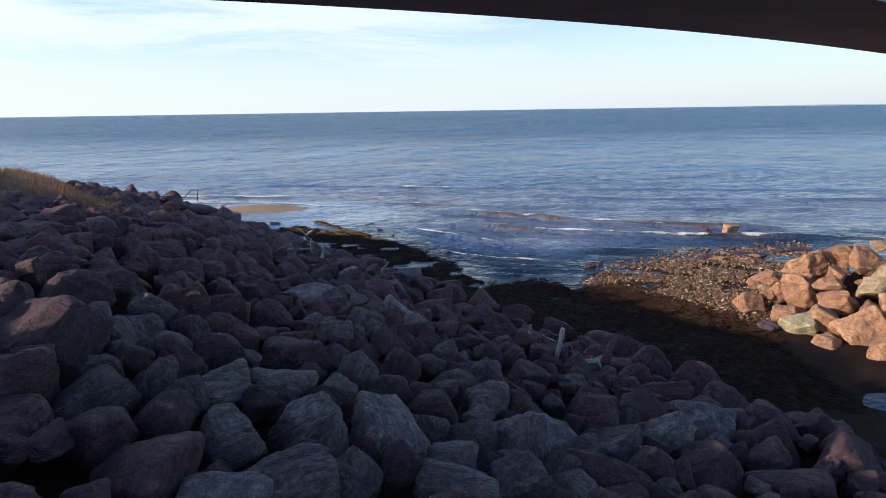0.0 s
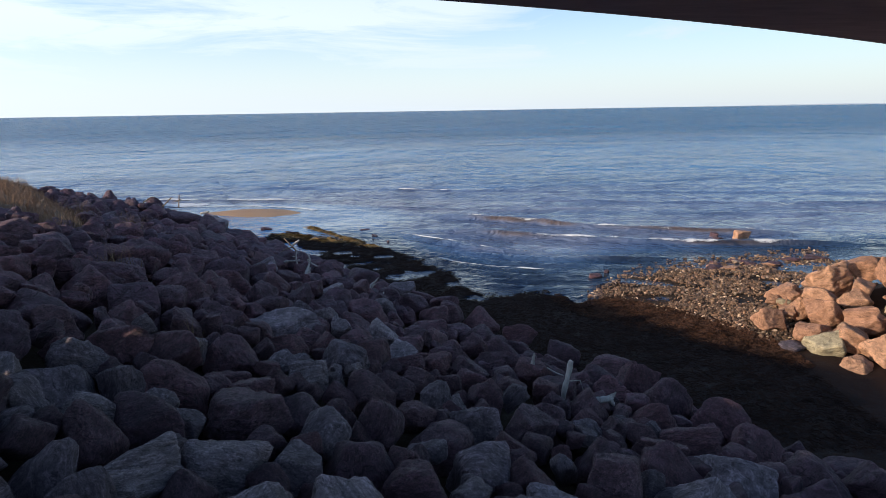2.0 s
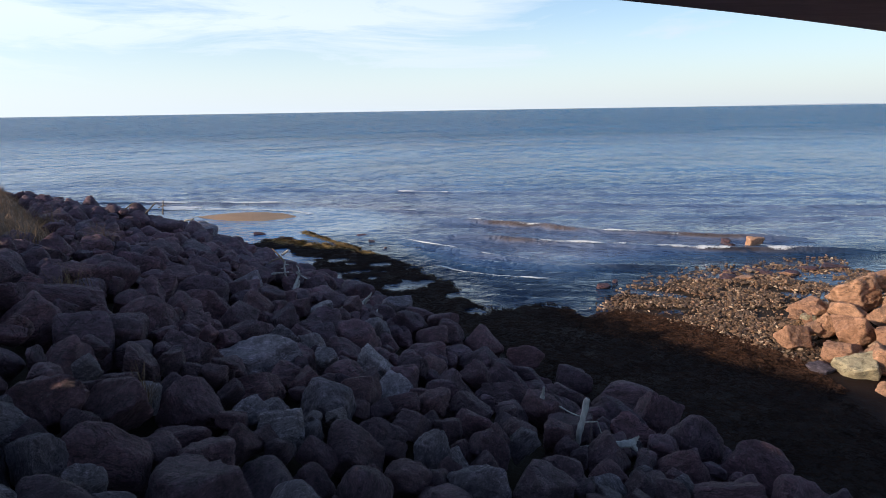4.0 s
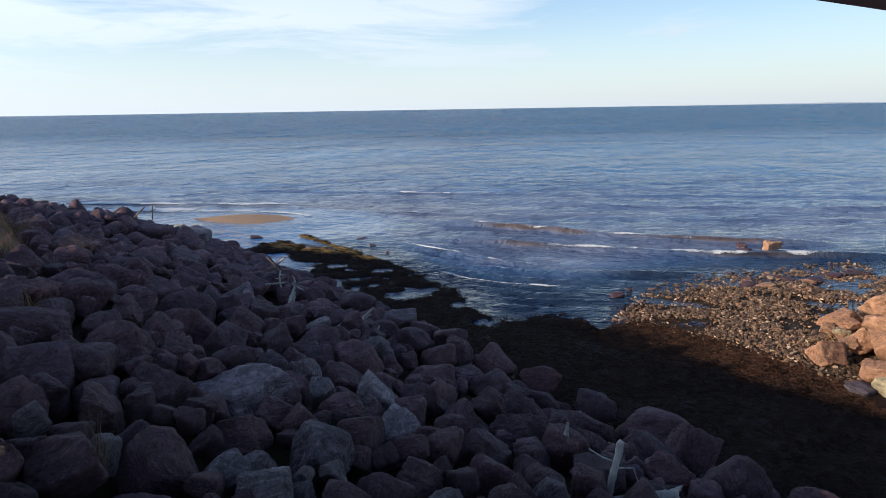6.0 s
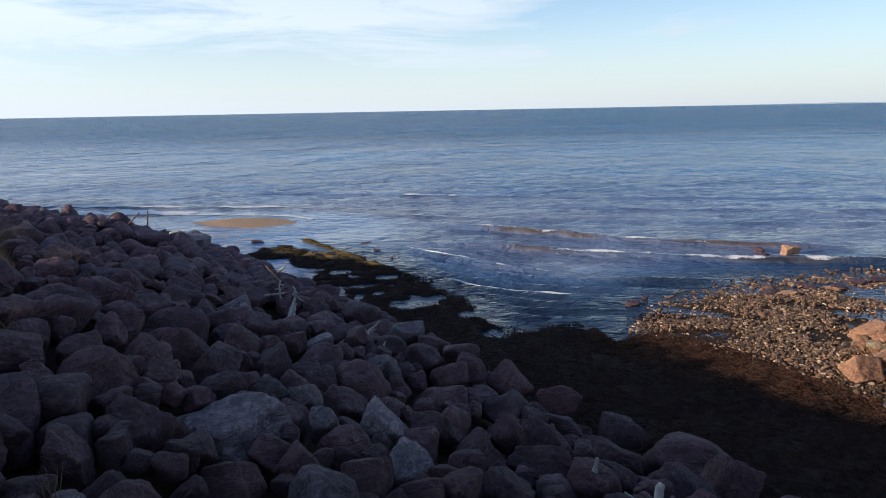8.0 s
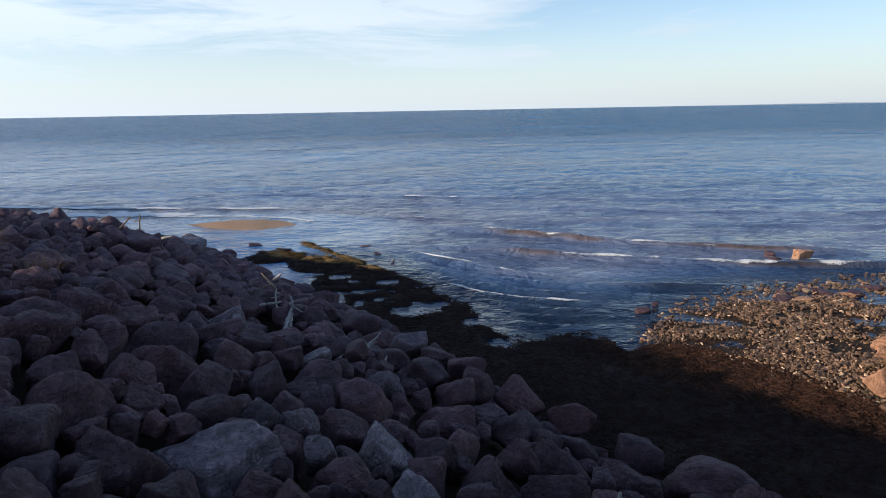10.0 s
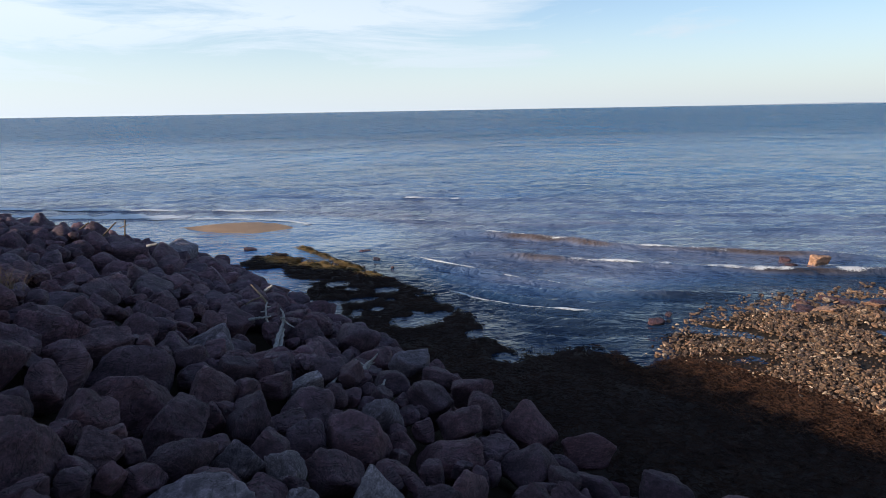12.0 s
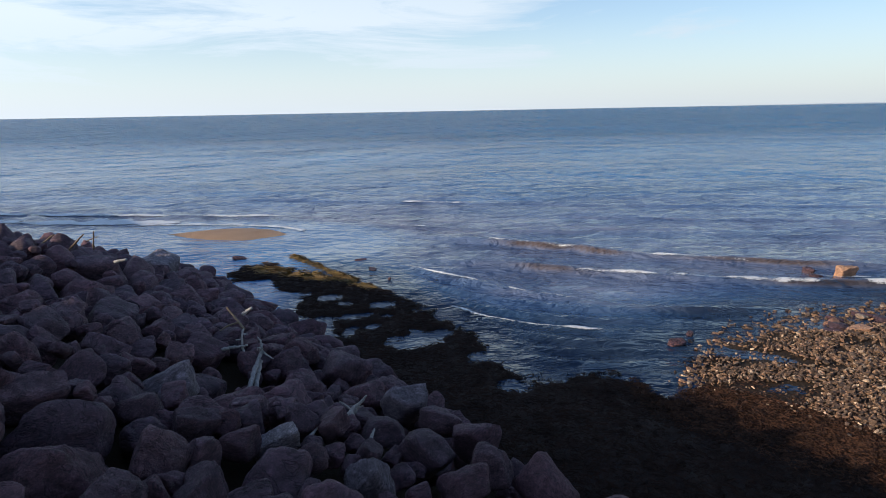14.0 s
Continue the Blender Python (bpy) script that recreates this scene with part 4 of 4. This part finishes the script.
# ---- foam ----
def foam(points, width, label, seed, height=0.06, more=0.0, lift=0.02):
    """A band of froth along a line of the sea."""
    q = Lattice(seed)
    p = np.array(points, float)
    s = np.linspace(0, len(p) - 1, 14 * (len(p) - 1) + 1)
    line = np.stack([np.interp(s, np.arange(len(p)), p[:, i]) for i in (0, 1)], -1)
    for _ in range(20):
        line[1:-1] = (line[:-2] + 2 * line[1:-1] + line[2:]) / 4
    step = np.gradient(line, axis=0)
    nrm = np.stack([-step[:, 1], step[:, 0]], -1) / np.linalg.norm(step, axis=1)[:, None]
    co, val, rows = [], [], 9
    for i, (c, n) in enumerate(zip(line, nrm)):
        u = i / (len(line) - 1)
        end = min(1, 6 * u, 6 * (1 - u))
        wob = float(q.fractal(np.array(c[0] * 0.9), np.array(2.0)))
        for j in range(rows):
            v = j / (rows - 1) * 2 - 1
            x, y = c + n * (v * 1.6 * width * (0.9 + 1.4 * wob) + 1.6 * width * wob)
            co.append((x, y))
            gap = float(q.fractal(np.array(c[0] * 0.45 + 40), np.array(c[1] * 0.45)))
            val.append((1 - v * v) * (0.54 + more) * end + 0.9 * gap * end + 0.3 * wob + (0.12 if v < 0 else 0) - (0.6 if abs(v) == 1 else 0) - 0.3 * (1 - end))
    co = np.array(co)
    z = sea_height(co[:, 0], co[:, 1]) + lift + height * np.clip(np.array(val), 0, 1) * (0.6 + 0.8 * q(co[:, 0] * 4, co[:, 1] * 4))
    faces = [(i * rows + j, i * rows + j + 1, (i + 1) * rows + j + 1, (i + 1) * rows + j) for i in range(len(line) - 1) for j in range(rows - 1)]
    me = bpy.data.meshes.new("foam")
    me.from_pydata([(a, b, c) for (a, b), c in zip(co, z)], [], faces)
    me.polygons.foreach_set("use_smooth", np.ones(len(faces), bool))
    a = me.attributes.new("froth", "FLOAT", "POINT")
    a.data.foreach_set("value", np.array(val, float))
    me.materials.append(M_FOAM)
    return tagged(new("foam", me), label, "foam", "breaking waves")


def along(c, x0, x1, shift=0.0):
    return [(x, float(crest_line(c, x)) + shift) for x in np.linspace(x0, x1, max(3, int((x1 - x0) / 1.2)))]


WHITE = "white foam of a small breaking wave"
foam(along(CRESTS[0], -44, -33), 0.45, WHITE, 31, more=0.35, lift=0.03)
foam(along(CRESTS[0], -35, -20), 0.40, WHITE, 32, more=0.3, lift=0.03)
foam([(-44, 57.5), (-36, 56.2), (-29, 55.0), (-23, 54.6), (-17, 54.2)], 0.9, "thin sheet of white wash behind the sand bar", 47, 0.02, 0.35)
foam(along(CRESTS[0], -20, -11.5), 0.26, WHITE, 33, more=0.2)
foam([(-26, 53.6), (-20, 53.2), (-15, 52.9), (-10.5, 51.2), (-9.2, 48.8)], 0.34, "thin white foam lapping at the sand bar", 46, more=0.25)
foam(along(CRESTS[1], 1.0, 7.0), 0.11, WHITE, 34)
foam(along(CRESTS[1], 8.0, 15.2), 0.16, WHITE, 35)
foam(along(CRESTS[1], 17.8, 21.6), 0.20, WHITE, 36)
foam(along(CRESTS[2], 4.6, 9.6), 0.13, WHITE, 37)
foam(along(CRESTS[2], 8.6, 16.4), 0.15, WHITE, 38)
foam(along(CRESTS[2], 16.8, 20), 0.2, WHITE, 39)
foam(along(CRESTS[3], -3.3, 1.4), 0.12, WHITE, 40, more=0.1)
foam(along(CRESTS[4], -1.1, 5.6), 0.12, WHITE, 41, more=0.1)
foam(along(CRESTS[5], -5.4, -1.4), 0.16, WHITE, 42)
foam(along(CRESTS[6], -5, 1.5), 0.22, WHITE, 43)
foam(along(CRESTS[3], 1.4, 6.4), 0.10, WHITE, 44)
foam([(15.2, 37.8), (16.2, 37.3), (17.0, 36.6), (18.6, 36.6)], 0.25, "white foam washing round the boulders in the surf", 45)


# ---- driftwood and dry plants ----
def stick(name, points, r0, r1, mat, parent=None, seed=0):
    """A tapering, knotty branch through the points."""
    q = random.Random(seed)
    p = [Vector(c) for c in points]
    path = []
    for a, b in zip(p, p[1:]):
        for i in range(8):
            path.append(a.lerp(b, i / 8))
    path.append(p[-1])
    jit = r0 * 0.2
    path = [c + Vector((q.uniform(-jit, jit), q.uniform(-jit, jit), q.uniform(-jit, jit))) for c in path]
    side = (p[-1] - p[0]).orthogonal()
    bm = bmesh.new()
    rings, sides = [], 9
    groove = [q.uniform(0.72, 1.15) for _ in range(sides)]
    for i, c in enumerate(path):
        u = i / (len(path) - 1)
        d = (path[min(i + 1, len(path) - 1)] - path[max(i - 1, 0)]).normalized()
        x = d.cross(side).normalized()
        y = d.cross(x)
        r = (r0 + (r1 - r0) * u) * q.uniform(0.86, 1.14)
        rings.append([bm.verts.new(c + (x * math.cos(a) + y * math.sin(a)) * r * g * q.uniform(0.9, 1.1)) for a, g in zip([k * 2 * math.pi / sides for k in range(sides)], groove)])
    for a, b in zip(rings, rings[1:]):
        for k in range(sides):
            bm.faces.new((a[k], a[(k + 1) % sides], b[(k + 1) % sides], b[k]))
    bm.faces.new(rings[0])
    bm.faces.new(rings[-1])
    bmesh.ops.recalc_face_normals(bm, faces=bm.faces)
    for f in bm.faces:
        f.smooth = True
    me = bpy.data.meshes.new(name)
    bm.to_mesh(me)
    bm.free()
    me.materials.append(mat)
    ob = new(name, me)
    if parent:
        ob.parent = parent
    return ob


def driftwood(label, *branches, wood=None):
    top = new("driftwood")
    tagged(top, label, "driftwood")
    for k, (points, r0, r1) in enumerate(branches):
        stick("trunk" if k == 0 else "branch", points, r0, r1, wood or M_DRIFT, top, 60 + k + len(label))
    return top


driftwood("bleached grey forked driftwood branch wedged among boulders",
          (((-4.65, 22.00, 1.84), (-4.64, 22.60, 2.10), (-4.58, 23.00, 2.39), (-4.61, 23.10, 2.53)), 0.062, 0.042),
          (((-4.48, 21.90, 1.67), (-4.58, 22.50, 1.92), (-4.59, 22.90, 2.25)), 0.066, 0.045),
          (((-4.58, 23.00, 2.48), (-4.62, 23.10, 2.62), (-4.68, 23.10, 2.71)), 0.032, 0.012),
          (((-4.57, 23.00, 2.42), (-4.42, 22.90, 2.35), (-4.27, 22.80, 2.31)), 0.024, 0.010),
          (((-4.59, 23.00, 2.48), (-4.63, 22.90, 2.54), (-4.65, 22.90, 2.47)), 0.022, 0.012))
driftwood("tangle of pale driftwood twigs standing between boulders",
          (((-4.86, 23.00, 1.83), (-5.05, 23.30, 2.14), (-5.14, 23.40, 2.33), (-5.18, 23.50, 2.55), (-5.15, 23.60, 2.74)), 0.045, 0.022),
          (((-5.55, 23.20, 2.39), (-5.33, 23.30, 2.40), (-5.02, 23.40, 2.40)), 0.045, 0.022),
          (((-5.15, 23.50, 2.52), (-5.28, 23.40, 2.53)), 0.026, 0.012),
          (((-5.14, 23.50, 2.64), (-5.03, 23.50, 2.64)), 0.026, 0.012))
driftwood("thin brown dead branch propped on boulders",
          (((-5.25, 23.90, 2.62), (-5.47, 24.10, 2.79), (-5.80, 24.40, 2.99)), 0.035, 0.018),
          (((-5.41, 24.00, 2.76), (-5.67, 24.00, 2.67), (-5.83, 23.90, 2.58)), 0.028, 0.012), wood=M_STEM)
driftwood("short pale driftwood stick lying on boulders", (((-5.63, 25.0, 2.62), (-5.38, 25.0, 2.80)), 0.05, 0.04))
driftwood("slim grey driftwood pole leaning on boulders", (((-2.74, 19.20, 2.35), (-2.65, 19.50, 2.38), (-2.52, 19.80, 2.45)), 0.045, 0.022))
driftwood("split stump of pale driftwood between boulders",
          (((-2.30, 20.50, 2.08), (-2.13, 20.60, 2.23)), 0.085, 0.065), (((-2.14, 20.60, 2.24), (-2.00, 20.60, 2.37), (-1.93, 20.60, 2.47)), 0.035, 0.012),
          (((-2.21, 20.60, 2.18), (-2.33, 20.60, 2.28), (-2.43, 20.60, 2.35)), 0.024, 0.012), (((-2.12, 20.60, 2.21), (-2.00, 20.60, 2.26)), 0.03, 0.012))
driftwood("thin pale twig caught between boulders", (((-1.75, 19.60, 2.12), (-1.70, 19.80, 2.23)), 0.035, 0.015))
driftwood("weathered grey driftwood log standing among toe boulders",
          (((2.37, 13.05, 1.66), (2.49, 13.13, 2.20), (2.61, 13.20, 2.70)), 0.072, 0.062),
          (((2.55, 13.05, 2.36), (2.75, 13.00, 2.39), (2.84, 12.95, 2.11)), 0.014, 0.008),
          (((2.36, 13.00, 2.05), (2.27, 12.95, 2.06)), 0.04, 0.015))
driftwood("split grey driftwood log lying on toe boulders",
          (((2.42, 12.85, 1.96), (2.91, 12.80, 2.06), (3.34, 12.80, 2.09)), 0.05, 0.075),
          (((3.31, 12.80, 2.11), (3.41, 12.80, 2.23)), 0.05, 0.015), (((3.32, 12.80, 2.05), (3.37, 12.75, 1.97)), 0.045, 0.02))
driftwood("thin pale twig caught between boulders", (((2.16, 13.30, 2.53), (2.32, 13.20, 2.46), (2.47, 13.15, 2.42)), 0.016, 0.01))
driftwood("small pale split of driftwood on a boulder", (((2.02, 14.40, 2.12), (2.06, 14.40, 2.38)), 0.05, 0.02))
driftwood("dead grey stick standing upright on the crest", (((-11.56, 29.0, 3.5), (-11.52, 29.0, 3.85), (-11.48, 29.0, 4.1)), 0.028, 0.02),
          (((-11.72, 29.0, 3.80), (-11.36, 29.0, 3.92)), 0.02, 0.014), wood=M_STEM)
driftwood("dead grey branch leaning on the crest", (((-12.35, 29.0, 3.5), (-11.81, 29.0, 4.0)), 0.03, 0.024), wood=M_STEM)
driftwood("short dark branch on the crest boulders", (((-13.2, 29.0, 3.7), (-12.74, 29.0, 4.0)), 0.03, 0.02), wood=M_STEM)
# pale piece added where a boulder only shows a highlight
driftwood("pale bone-like driftwood piece on the boulders", (((-9.85, 27.0, 3.58), (-9.48, 27.0, 3.64)), 0.05, 0.04))


def grass(name, count, place, height, mat, label, seed, category="grass", kind="stuff"):
    q = random.Random(seed)
    co, fa = [], []
    for _ in range(count):
        x, y, z, k = place(q)
        h = q.uniform(0.5, 1.1) * height * k
        a, lean, w = q.uniform(0, 6.3), q.uniform(0.05, 0.95), q.uniform(0.004, 0.009)
        b = len(co)
        for i in range(4):
            u = i / 3
            o = lean * h * u * u
            px, py, pz = x + math.cos(a) * o, y + math.sin(a) * o, z + h * u * (1 - 0.25 * lean * u)
            ww = w * (1 - 0.8 * u)
            co += [(px - math.sin(a) * ww, py + math.cos(a) * ww, pz), (px + math.sin(a) * ww, py - math.cos(a) * ww, pz)]
        fa += [(b + 2 * i, b + 2 * i + 1, b + 2 * i + 3, b + 2 * i + 2) for i in range(3)]
    me = bpy.data.meshes.new(name)
    me.from_pydata(co, [], fa)
    me.materials.append(mat)
    return tagged(new(name, me), label, category, kind=kind)


def on_turf(q):
    while True:
        x, y = q.uniform(-24, -8.5), q.uniform(16.5, 31)
        if float(turf_at(x, y)) > 0.35 and N1.fractal(np.array(x * 1.6), np.array(y * 1.6)) > q.uniform(-0.22, 0.16):
            return x, y, ground_at(x, y) - 0.03, 0.45 + 2.4 * max(0, float(N2.fractal(np.array(x * 1.1), np.array(y * 1.1)) + 0.2))


grass("dry_grass", 15000, on_turf, 0.33, M_GRASS, "tawny dry grass on the sunlit top of the bank", 3)


M_STALK = plain_material("withered_stalk", (0.13, 0.08, 0.045), (0.27, 0.18, 0.105), 3, 0.85, 0.1)


def tuft(x, y, count, spread, height, seed, label):
    def place(q):
        a, b = q.gauss(0, spread), q.gauss(0, spread)
        return x + a, y + b, float(riprap_top(np.array(x), np.array(y))) - 0.35, 1.0
    return grass("grass_tuft", count, place, height, M_STALK, label, seed, "grass", "")


tuft(-11.9, 21.9, 160, 0.22, 0.75, 11, "tuft of dry brown grass among boulders")
tuft(-8.95, 19.4, 110, 0.16, 0.75, 12, "tuft of thin dry stalks among boulders")
tuft(-6.9, 14.4, 60, 0.2, 0.7, 13, "few dry grass stalks between boulders")
tuft(-3.75, 10.7, 26, 0.08, 0.7, 14, "few dry grass stalks between boulders")
tuft(-9.6, 17.2, 150, 0.3, 0.7, 15, "tuft of dry brown grass among boulders")


# ---- far coast ----
def coast():
    bm = bmesh.new()
    rings = []
    for k in range(60):
        a = radians(22.4 + k * 0.42)
        h = 6.5 * min(1, k / 14) * (0.75 + float(N1.fractal(np.array(k * 0.35), np.array(1.0))))
        rings.append([bm.verts.new((math.sin(a) * r, math.cos(a) * r, z)) for r, z in ((4600, -1), (4640, h * 0.7), (4720, h), (4790, -1))])
    for p, q in zip(rings, rings[1:]):
        for i in range(3):
            bm.faces.new((p[i], q[i], q[i + 1], p[i + 1]))
    bmesh.ops.recalc_face_normals(bm, faces=bm.faces)
    me = bpy.data.meshes.new("far_coast")
    bm.to_mesh(me)
    bm.free()
    me.materials.append(M_COAST)
    return new("far_coast", me)


tagged(coast(), "faint hazy coast low on the horizon", "coast", kind="structure")
